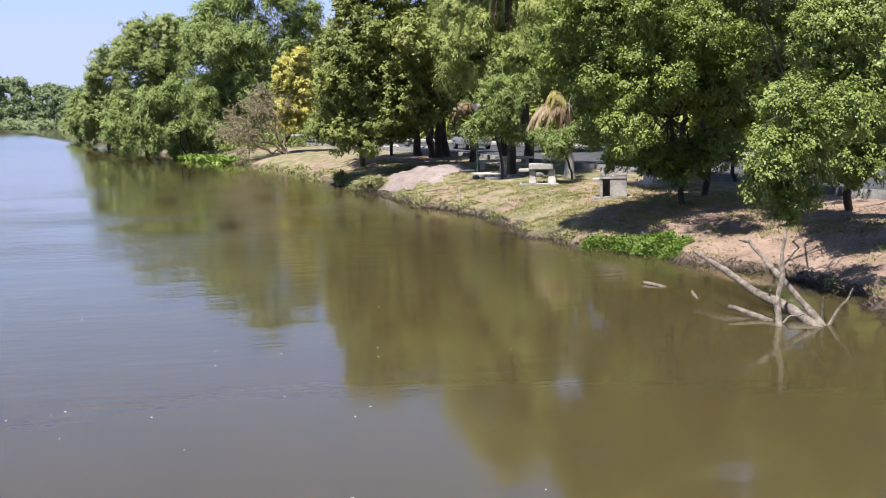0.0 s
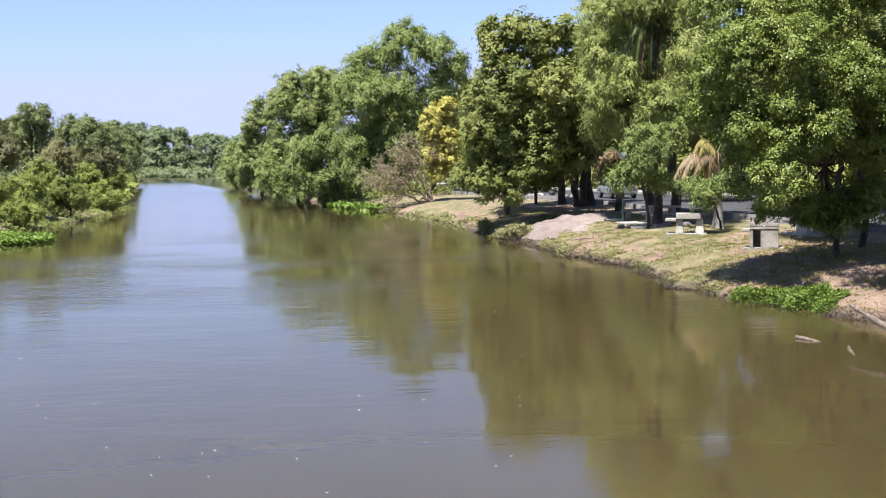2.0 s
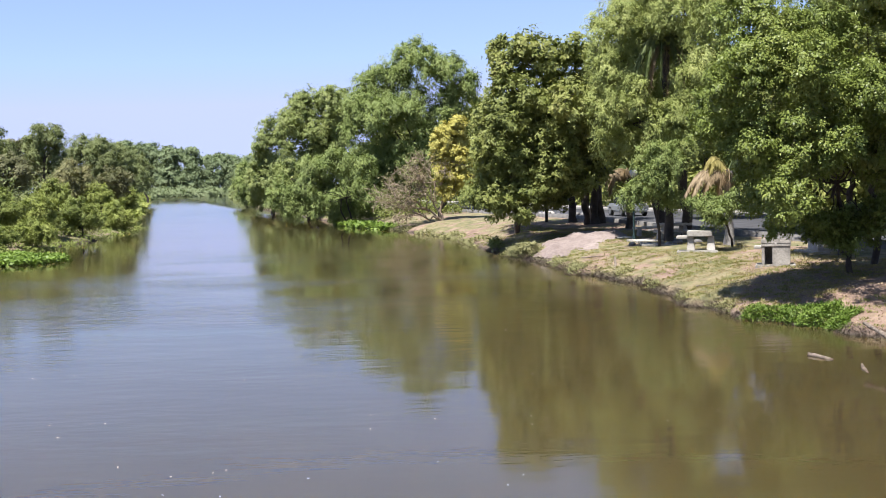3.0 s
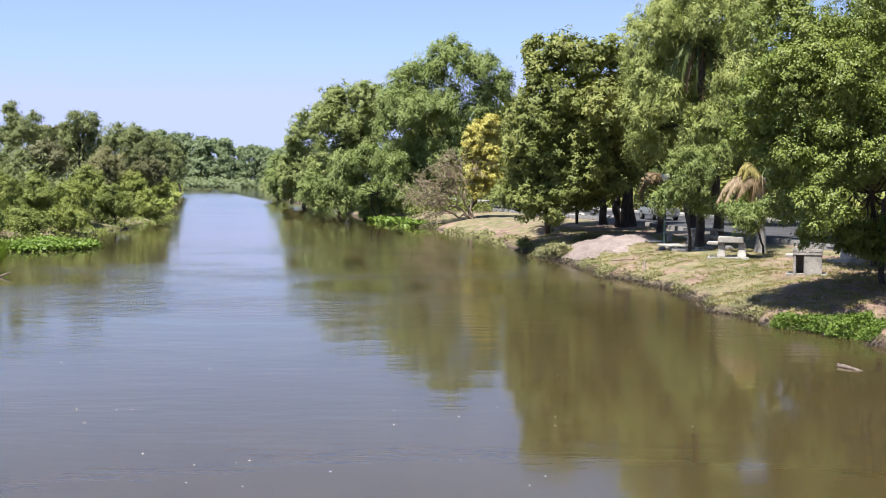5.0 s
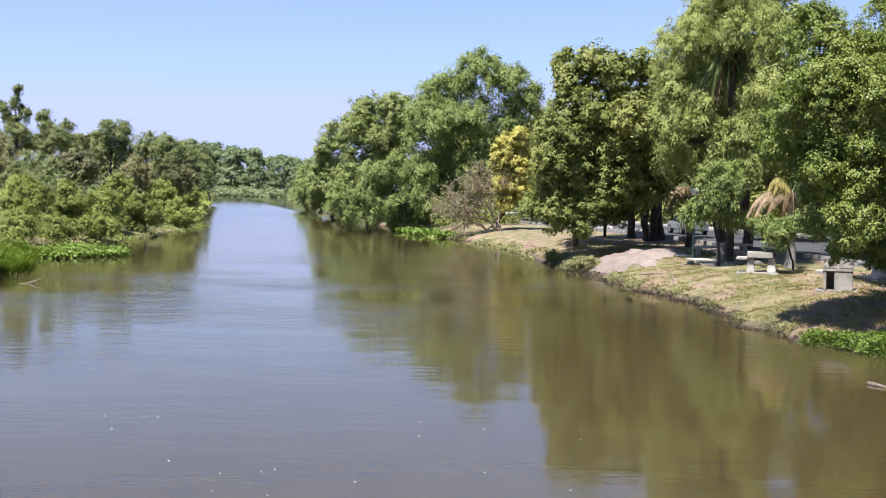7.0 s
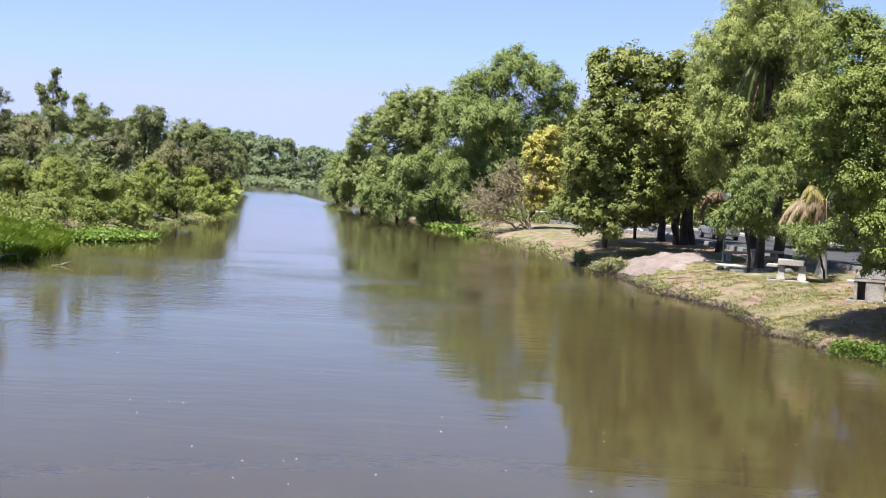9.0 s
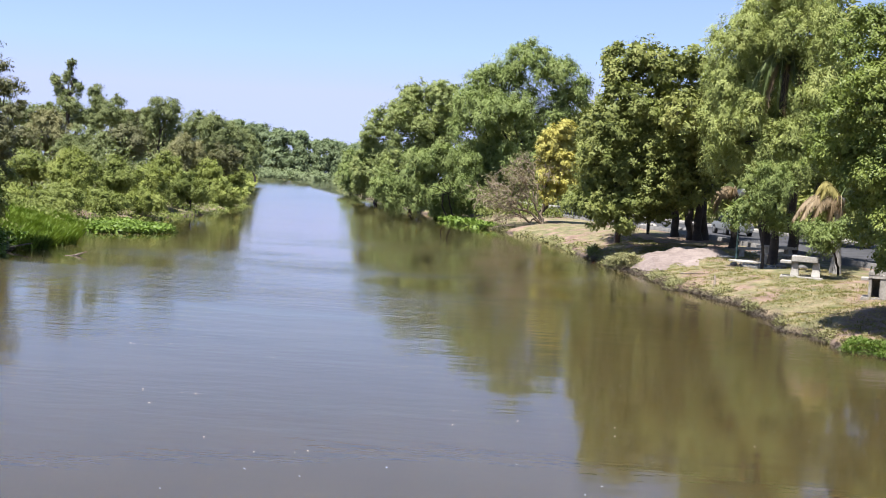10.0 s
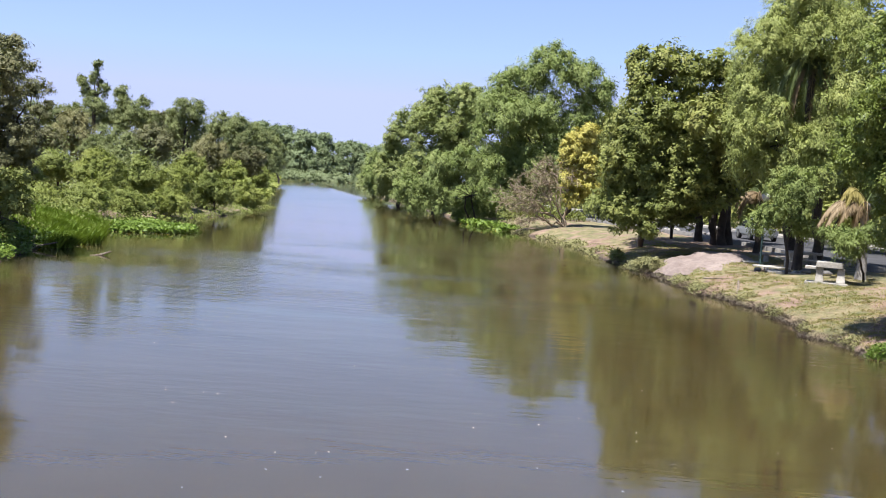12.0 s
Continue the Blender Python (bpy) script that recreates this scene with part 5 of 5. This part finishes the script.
def grass_foot(y0, y1, s0, s1, cut):
    def place(rng):
        y = y0 + (y1 - y0) * rng.uniform(0, 1) ** 1.4
        s = rng.uniform(s0, s1)
        x = shore_r(y) + s
        if noise.noise((x * 0.5, y * 0.5, 9.0)) < cut:
            return None
        return x, y, ground_z(x, y) + 0.012
    return place


def tufted(rng, n, per, spread, place):
    """Blades in small tufts."""
    c = np.repeat(scatter(rng, n, place), per, 0)
    c[:, :2] += rng.normal(0, spread, (len(c), 2))
    return c


at = tufted(rng, 3000, 11, 0.06, grass_foot(28, 62, 0.15, 7.0, -0.3))
blades("dry_grass", at, np.full(len(at), 0.060), 0.007, 1.2, LEAF["dry_grass"], "short dry yellow grass on the park bank", "grass", 11)
at = tufted(rng, 2200, 11, 0.07, grass_foot(17, 70, 0.1, 4.5, -0.05))
blades("green_grass", at, np.full(len(at), 0.060), 0.008, 1.1, LEAF["green_grass"], "patchy green grass along the bank edge", "grass", 12)


def root_foot(rng):
    y = rng.uniform(16, 60)
    if noise.noise((y * 0.7, 4.0, 4.0)) < -0.3:
        return None
    s = rng.uniform(-0.12, 0.26)
    x = shore_r(y) + s
    return x, y, max(0.0, ground_z(x, y)) - 0.03


at = scatter(rng, 13000, root_foot)
blades("bank_roots", at, np.full(len(at), 0.10), 0.005, 1.6, ROOT, "tangled dead roots and stalks at the waterline", "roots", 13)


# fallen leaves on the bare earth under the trees
def litter():
    rng = np.random.default_rng(15)

    def place(rng):
        y = rng.uniform(17, 36)
        s = rng.uniform(0.25, 7)
        x = shore_r(y) + s
        if noise.noise((x * 0.8, y * 0.8, 6.0)) < -0.2:
            return None
        return x, y, ground_z(x, y) + 0.008

    at = scatter(rng, 16000, place)
    m = len(at)
    me = leaf_mesh("fallen_leaves", at, unit(rng.normal(0, 0.35, (m, 3)) + np.array((0, 0, 1.0))), rng.normal(0, 1, (m, 3)), rng.uniform(0.035, 0.08, m), rng.uniform(0.02, 0.045, m), LEAF["palm_dead"])
    tagged(put("fallen_leaves", me), "dry brown fallen leaves on the bare earth", "leaves", kind="stuff")


litter()

# ---- undergrowth on the wild banks ----
def undergrowth(name, shore, sign, y0, y1, s1, high, n, size, mat, label, seed, s0=-0.9):
    rng = np.random.default_rng(seed)

    def place(rng):
        y = y0 + (y1 - y0) * rng.uniform(0, 1) ** 1.5
        s = rng.uniform(s0, s1)
        x = shore(y) + sign * s
        h = high * max(0.15, 0.6 + noise.noise((x * 0.25, y * 0.25, 3.0))) * min(1.0, 0.35 + 0.4 * max(0, s + 0.6))
        return x, y, max(0.0, ground_z(x, y)) + h * rng.uniform(0, 1) ** 0.6

    at = scatter(rng, n, place)
    m = len(at)
    normal = unit(rng.normal(0, 0.75, (m, 3)) + np.array((-0.4 * sign, -0.35, 0.5)))
    k = size * (at[:, 1] / y0) ** 0.6
    me = leaf_mesh(name, at, normal, rng.normal(0, 1, (m, 3)) - np.array((0, 0, 0.8)), k * rng.uniform(0.7, 1.4, m), k * rng.uniform(0.35, 0.7, m), LEAF[mat], corners=3)
    tagged(put(name, me), label, "undergrowth", kind="stuff")


# the darker leaf here paints in the shade on the low bank
undergrowth("undergrowth", shore_l, -1, 34, 46, 6.0, 0.9, 6000, 0.11, "broad_dark", "low undergrowth beside the reeds, leaf darkened for shade", 46, 0.3)
undergrowth("undergrowth", shore_l, -1, 53, 80, 4.0, 1.3, 9000, 0.13, "shrub_dark", "leafy undergrowth behind the water hyacinth", 49)
undergrowth("undergrowth", shore_l, -1, 57, 190, 9.0, 1.0, 27000, 0.14, "shrub_dark", "tangled green undergrowth on the wild bank", 41)
undergrowth("undergrowth", shore_l, -1, 150, 480, 16.0, 3.5, 16000, 0.7, "shrub", "hazy green undergrowth along the distant bank", 42)
undergrowth("undergrowth", shore_l, -1, 80, 135, 34.0, 5.5, 22000, 0.30, "willow_grey", "tall tangled thicket filling the wild bank", 47, 6.0)
undergrowth("undergrowth", shore_l, -1, 50, 84, 30.0, 1.6, 12000, 0.22, "shrub_dark", "low tangled thicket behind the reeds", 48, 5.0)
# darker leaf colour stands for the shaded hollow under the willows
undergrowth("undergrowth", shore_r, 1, 97, 128, 9.0, 2.2, 9000, 0.24, "broad_dark", "undergrowth below the willows, leaf darkened for their shade", 43, 0.8)
undergrowth("undergrowth", shore_r, 1, 128, 240, 9.0, 1.6, 16000, 0.34, "willow_grey", "green undergrowth beneath the willows upstream", 50, 0.4)
undergrowth("undergrowth", shore_r, 1, 220, 480, 16.0, 4.0, 14000, 0.75, "willow_grey", "hazy undergrowth on the distant bank", 44)


def hedge():
    """A dense hedge along the far pavement."""
    rng = np.random.default_rng(45)

    def place(rng):
        y = rng.uniform(24, 190)
        x = float(np.interp(y, *zip(*SHORE_R))) + 22.5 + rng.uniform(-0.9, 1.5) + 0.4 * noise.noise((y * 0.5, 0.0, 2.0))
        return x, y, 1.0 + (2.6 + 1.1 * noise.noise((y * 0.35, 1.0, 1.0))) * rng.uniform(0, 1) ** 0.8

    at = scatter(rng, 15000, place)
    m = len(at)
    k = 0.40 * rng.uniform(0.7, 1.3, m)
    me = leaf_mesh("hedge", at, unit(rng.normal(0, 0.5, (m, 3)) + np.array((-0.6, -0.3, 0.5))), rng.normal(0, 1, (m, 3)), k, k * 0.6, LEAF["broad_mid"], corners=3)
    tagged(put("hedge", me), "dark green hedge along the far side of the road", "hedge", kind="stuff")


hedge()

# ---- bare tree ----
def bare_tree(x, y, label, seed):
    rng = np.random.default_rng(seed)
    z = ground_z(x, y)
    root = thing("bare_tree", (x, y, z), label, "tree")
    paths, tips = [], []

    def grow(a, d, length, r, depth):
        b = a + d * length
        paths.append(wander(rng, a, b, r, r * 0.6, 4, 0.08))
        if depth == 0:
            tips.append(b)
            return
        for _ in range(rng.integers(2, 5)):
            e = unit(d + rng.normal(0, 0.62, 3) + np.array((-0.20, -0.08, -0.06 * (5 - depth))))
            grow(a + d * length * rng.uniform(0.45, 1.0), e, length * rng.uniform(0.55, 0.8), max(0.021, r * 0.55), depth - 1)

    o = np.array((0.0, 0.0, -0.1))
    for lean in ((-0.35, 0, 1), (-0.85, -0.2, 0.7), (-0.05, 0.1, 1), (-1.0, -0.3, 0.35)):
        grow(o, unit(np.array(lean, float)), 2.7, 0.12, 5)
    paths[:] = [p for p in paths if min(q[2] for q in p) > -0.3]
    v, f = tubes(paths, 3)
    put("branchwork", mesh_of("branchwork", v, f, BARK_TAN, True), root)
    t = np.array(tips)[::2]
    t = t[t[:, 2] > 0.1]
    t = np.repeat(t, 3, 0) + rng.normal(0, 0.25, (len(t) * 3, 3))
    m = len(t)
    put("sparse_leaves", leaf_mesh("sparse_leaves", t, unit(rng.normal(0, 1, (m, 3))), rng.normal(0, 1, (m, 3)), np.full(m, 0.20), np.full(m, 0.09), LEAF["willow_olive"], corners=3), root)


bare_tree(-0.25, 86.0, "half bare grey shrub tree leaning to the river", 51)


# ---- palms ----
def frond(rng, start, heading, length, rise, fall, mat, parent, name="frond", leaflet=0.6):
    """An arching rib with leaflets hanging on both sides."""
    k = 16
    h = np.array((math.cos(heading), math.sin(heading), 0))
    f = np.linspace(0, 1, k)
    line = start + h * (length * f * (1 - 0.25 * f))[:, None] + np.array((0, 0, 1.0)) * (rise * f - fall * f ** 2.2)[:, None]
    v, q = tubes([[(*p, 0.03 * (1 - 0.8 * t)) for p, t in zip(line, f)]], 5)
    rib = put(name, mesh_of(name, v, q, mat, True), parent)
    n = int(430 * length / 2)
    t = rng.uniform(0.08, 1, n)
    at = np.stack([np.interp(t, f, line[:, i]) for i in range(3)], 1)
    side = np.array((-h[1], h[0], 0)) * rng.choice((-1, 1), n)[:, None]
    along = side * 0.4 + h * 0.35 + np.array((0, 0, -1.3)) + rng.normal(0, 0.15, (n, 3))
    size = leaflet * (1.15 - 0.7 * t) * rng.uniform(0.8, 1.2, n)
    put("foliage", leaf_mesh("foliage", at, unit(np.cross(along, h) + rng.normal(0, 0.2, (n, 3))), along, size, np.full(n, 0.042), mat, 0.05), rib)


def palm(x, y, top, fronds, label, seed, trunk_mat):
    """fronds: (heading in degrees, length, rise, fall, foliage)."""
    rng = np.random.default_rng(seed)
    z = ground_z(x, y)
    root = thing("palm_tree", (x, y, z), label, "palm tree")
    h = top - z
    rings = [(0, 0, -0.1, 0.27), (0, 0, 0.25, 0.21)] + [(0.03 * math.sin(i), 0, 0.25 + (h - 0.25) * i / 14, 0.18 + 0.02 * (i % 2) - 0.003 * i) for i in range(1, 15)]
    v, f = tubes([rings], 12)
    put("trunk", mesh_of("trunk", v, f, trunk_mat, True), root)
    for deg, length, rise, fall, mat in fronds:
        frond(rng, np.array((0, 0, h)), radians(deg), length, rise, fall, LEAF[mat], root)


palm(11.35, 44.0, 3.9, [(186, 2.3, 0.8, 1.6, "palm_dead"), (198, 2.2, 0.7, 1.7, "palm_dead"), (176, 2.2, 0.75, 1.6, "palm_dead"), (210, 1.8, 0.6, 1.7, "palm_dead"), (192, 2.0, 1.0, 1.8, "palm_dead"), (181, 1.9, 0.95, 1.9, "palm_dead"), (188, 1.25, 1.9, 1.7, "palm_yellow"), (205, 1.2, 1.7, 1.7, "palm_yellow"),
                        (172, 1.2, 1.8, 1.7, "palm_yellow"), (60, 1.8, 1.4, 1.2, "palm"), (260, 1.3, 0.5, 1.7, "palm_dead"), (230, 1.2, 0.4, 1.6, "palm_dead")],
     "palm with limewashed trunk and hanging dead brown fronds", 61, LIMEWASH)
palm(9.75, 48.0, 9.8, [(195 + 27 * i, 2.1, 0.9, 3.3, "palm") for i in range(13)] + [(180 + 40 * i, 1.5, 0.2, 2.8, "palm_dead") for i in range(5)],
     "tall palm with drooping grey-green fronds among the trees", 62, BARK)
palm(10.05, 60.0, 4.05, [(185, 1.7, 0.9, 1.5, "palm_dead"), (200, 1.6, 0.6, 1.8, "palm_dead"), (165, 1.5, 0.7, 1.6, "palm_dead"), (250, 1.4, 0.9, 1.4, "palm_dead"), (60, 1.6, 1.4, 1.2, "palm"), (110, 1.6, 1.3, 1.2, "palm")],
     "short palm with dead brown fronds hanging over the park", 63, BARK)


# ---- sand heap and stones on the bank ----
def sand_heap():
    root = thing("sand_heap", (6.6, 53.2, 0), "pale pinkish sand spread down the bank to the water", "sand")
    verts, faces, n = [], [], 40
    for j in range(n + 1):
        for i in range(n + 1):
            u, w = 2 * i / n - 1, 2 * j / n - 1
            x, y = 6.4 + u * 1.9 + w * 1.5, 52.6 + w * 4.0 - u * 0.6
            r = math.hypot(u, w) + 0.25 * noise.noise((x * 0.8, y * 0.8, 4.0))
            z = ground_z(x, y) + 0.24 * max(-0.4, 1 - r ** 3) + 0.16 * noise.noise((x * 1.1, y * 0.9, 1.0)) + 0.10 * abs(noise.noise((x * 2.3, y * 2.0, 1.0))) + 0.04 * noise.noise((x * 5.1, y * 5.1, 1.0))
            verts.append((x - 6.6, y - 53.2, z))
    for j in range(n):
        for i in range(n):
            a = j * (n + 1) + i
            faces.append((a, a + 1, a + n + 2, a + n + 1))
    put("sand", mesh_of("sand", verts, faces, SANDY, True), root)


sand_heap()


def stone_mesh(seed, mat):
    bm = bmesh.new()
    bmesh.ops.create_icosphere(bm, subdivisions=2, radius=0.5)
    for v in bm.verts:
        v.co *= 1 + 0.35 * noise.noise(v.co * 1.8 + Vector((seed, 0, 0)))
        v.co.z *= 0.75
    me = bpy.data.meshes.new("stone")
    bm.to_mesh(me)
    bm.free()
    me.materials.append(mat)
    return me


STONES = [stone_mesh(i * 3.1, CONCRETE_OLD) for i in range(4)]
PALE_STONES = [stone_mesh(i * 2.7 + 20, KERB) for i in range(3)]


def stone(x, y, size, i, pale, label):
    ob = put("stone", (PALE_STONES if pale else STONES)[i % 3])
    ob.location, ob.scale = (x, y, ground_z(x, y) + size * 0.18), (size, size * 0.8, size * 0.8)
    ob.rotation_euler.z = i * 1.3
    tagged(ob, label, "stone", "stones on the bank")


for i in range(9):
    stone(8.0 + 0.45 * i + 0.2 * math.sin(i * 5), 80.5 - 0.3 * i, 0.55 + 0.15 * math.sin(i * 2.2), i, True, "whitewashed stone beside the dark tree trunks")
for i in range(10):
    stone(4.6 + 0.4 * i, 87.5 - 0.25 * i + 0.4 * math.sin(i * 3), 0.6 + 0.2 * math.sin(i * 1.7), i, False, "rough grey stone lying on the dry grass")
for i in range(8):
    stone(8.0 + 0.35 * i, 47.2 - 0.25 * i + 0.3 * math.sin(i * 4), 0.32 + 0.1 * math.sin(i * 2.9), i, True, "flat pale stone at the edge of the lawn")
driftwood((6.3, 41.2, 0.25), (6.6, 43.0, 0.60), 0.06, 0.04, "bleached branch lying on the bank slope", 14)
driftwood((5.6, 45.6, 0.45), (6.8, 45.0, 0.55), 0.03, 0.02, "pale stick lying on the grass", 15)
driftwood((7.6, 33.4, 0.38), (8.8, 32.6, 0.50), 0.03, 0.02, "pale stick lying on the slope", 16)


# ---- parked car and wall beyond ----
def glossy(name, colour, rough, metal=0.0):
    m, nt, b = material(name, rough)
    nt.links.new(ramp(nt, noise_of(nt, 6.0), (0.3, tuple(c * 0.85 for c in colour)), (0.7, colour)), b.inputs["Base Color"])
    b.inputs["Metallic"].default_value = metal
    return m


CAR_PAINT, DARK_GLASS, RUBBER, ALLOY = glossy("car_silver", (0.42, 0.44, 0.46), 0.3, 0.5), glossy("dark_glass", (0.02, 0.022, 0.025), 0.05), glossy("rubber", (0.025, 0.025, 0.025), 0.8), glossy("alloy", (0.5, 0.5, 0.5), 0.35, 0.9)


def parked_car(x, y, turn):
    root = thing("car", (x, y, 1.05), "silver saloon car parked on the road under the trees", "car")
    root.rotation_euler.z = radians(turn)
    bm = box(bmesh.new(), -0.85, 0.85, -2.1, 2.1, 0.28, 0.85, 0.12)
    part("body", bm, CAR_PAINT, root)
    bm = box(bmesh.new(), -0.78, 0.78, -1.25, 1.1, 0.84, 1.40, 0.10, 0.78)
    part("cabin", bm, DARK_GLASS, root, "dark tinted windows")
    part("roof", box(bmesh.new(), -0.60, 0.60, -0.95, 0.8, 1.385, 1.43, 0.015), CAR_PAINT, root)
    for sx in (-1, 1):
        for sy in (-1.3, 1.3):
            bm = bmesh.new()
            bmesh.ops.create_cone(bm, cap_ends=True, segments=20, radius1=0.32, radius2=0.32, depth=0.2, matrix=pose(sx * 0.78, sy, 0.32, 0, 90, 0))
            wheel = part("wheel", bm, RUBBER, root)
            bm = bmesh.new()
            bmesh.ops.create_cone(bm, cap_ends=True, segments=16, radius1=0.2, radius2=0.18, depth=0.22, matrix=pose(sx * 0.785, sy, 0.32, 0, 90, 0))
            part("rim", bm, ALLOY, wheel)
        part("headlight", box(bmesh.new(), sx * 0.62 - 0.16, sx * 0.62 + 0.16, -2.13, -2.05, 0.6, 0.74, 0.02), ALLOY, root)


parked_car(12.6, 76.0, 8)


def wall_run(name, x0, y0, x1, y1, high, label):
    root = thing(name, (x0, y0, 1.0), label, "wall")
    d = Vector((x1 - x0, y1 - y0, 0))
    root.rotation_euler.z = math.atan2(d.y, d.x)
    n = max(2, int(d.length / 4))
    for i in range(n):
        a, b = d.length * i / n, d.length * (i + 1) / n
        part("wall_panel", box(bmesh.new(), a + 0.15, b - 0.15, -0.08, 0.08, -0.2, high, 0.01), WALL_PAINT, root)
        part("pillar", box(bmesh.new(), a - 0.15, a + 0.15, -0.15, 0.15, -0.2, high + 0.15, 0.02), WALL_PAINT, root)


wall_run("garden_wall", 28.6, 33.0, 24.95, 53.0, 2.3, "white painted garden wall beyond the road")
# ---- more trees beyond the road ----
back = tree("roadside_tree", "dark green tree lining the far side of the road", [(27.5, 52.0)],
            [(27.5, 52, 5.2, 3.4, 3.2, 2.6), (25.6, 52.6, 3.9, 2.4, 2.4, 2.0), (29.5, 51, 4.2, 2.5, 2.4, 2.0), (27.2, 51.6, 7.6, 2.6, 2.6, 2.0), (28.6, 53, 2.6, 2.2, 2.2, 1.4), (26, 51, 2.4, 2.0, 2.0, 1.2)], 71, look_="broad_mid", px=0.058, group="trees beyond the road")
for i, (x, y, k) in enumerate(((30.5, 42, 1.1), (25.5, 62, 0.85), (23.0, 72, 1.25), (21.0, 83, 1.3), (18.5, 95, 1.4), (15.0, 110, 1.5), (10.5, 128, 1.6), (31.5, 33, 1.1), (24.5, 88, 1.3), (18.0, 140, 2.0), (2.0, 150, 1.7), (-8.0, 172, 1.7), (30.0, 70, 1.7), (34.0, 52, 1.7))):
    c = copy_thing(back, pose(x, y, ground_z(x, y), 0, 0, 47 * i))
    c.scale = (k, k, k)


# ---- far woods upstream ----
def far_woods():
    rng = np.random.default_rng(31)
    lobes = []
    for i in range(40):
        x, y = -172 + 2.4 * i + rng.uniform(-1.5, 1.5), rng.uniform(540, 572)
        h = float(np.interp(x, (-170, -152, -136, -121, -108, -96, -70), (30, 28, 24, 22.5, 20, 21, 22))) * rng.uniform(0.86, 1.06)
        r = rng.uniform(3.5, 6)
        lobes += [(x, y, h - r * 0.6, r, r, r * 0.6), (x + rng.uniform(-3, 3), y - 4, h * 0.40, r * 1.3, r, h * 0.36)]
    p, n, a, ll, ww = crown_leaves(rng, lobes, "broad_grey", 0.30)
    # the haze over these woods and bushes is painted in the leaf colour
    tagged(put("far_woods", leaf_mesh("far_woods", p, n, a, ll, ww, LEAF["distant"], corners=3)), "green woods along the river bend far upstream, haze put into their colour", "woods", kind="stuff")
    lobes = []
    for k in range(60):
        x, y = rng.uniform(-150, -84), rng.uniform(498, 503) if k < 34 else rng.uniform(503, 536)
        lobes.append((x, y, 1.2, rng.uniform(3, 7), 3, rng.uniform(1.2, 2.4) + max(0, y - 503) * 0.09))
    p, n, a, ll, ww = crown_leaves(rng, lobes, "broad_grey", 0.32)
    tagged(put("far_bushes", leaf_mesh("far_bushes", p, n, a, ll, ww, LEAF["distant_pale"], corners=3)), "pale green bushes and reeds along the far shore, haze put into their colour", "bushes", kind="stuff")


far_woods()


# ---- flecks of foam and leaf drifting on the water ----
def flecks():
    rng = np.random.default_rng(91)
    n = 100
    y = 9 + 38 * rng.uniform(0, 1, n) ** 1.2
    x = rng.uniform(-0.42, 0.25, n) * y
    keep = np.array([shore_l(b) + 2 < a < shore_r(b) - 2 for a, b in zip(x, y)])
    at = np.stack([x, y, np.full(n, 0.006)], 1)[keep]
    m = len(at)
    me = leaf_mesh("foam_flecks", at, unit(rng.normal(0, 0.08, (m, 3)) + np.array((0, 0, 1.0))), rng.normal(0, 1, (m, 3)), rng.uniform(0.025, 0.06, m), rng.uniform(0.015, 0.035, m), CONCRETE)
    tagged(put("foam_flecks", me), "tiny pale flecks of foam drifting on the water", "foam", kind="stuff")


flecks()
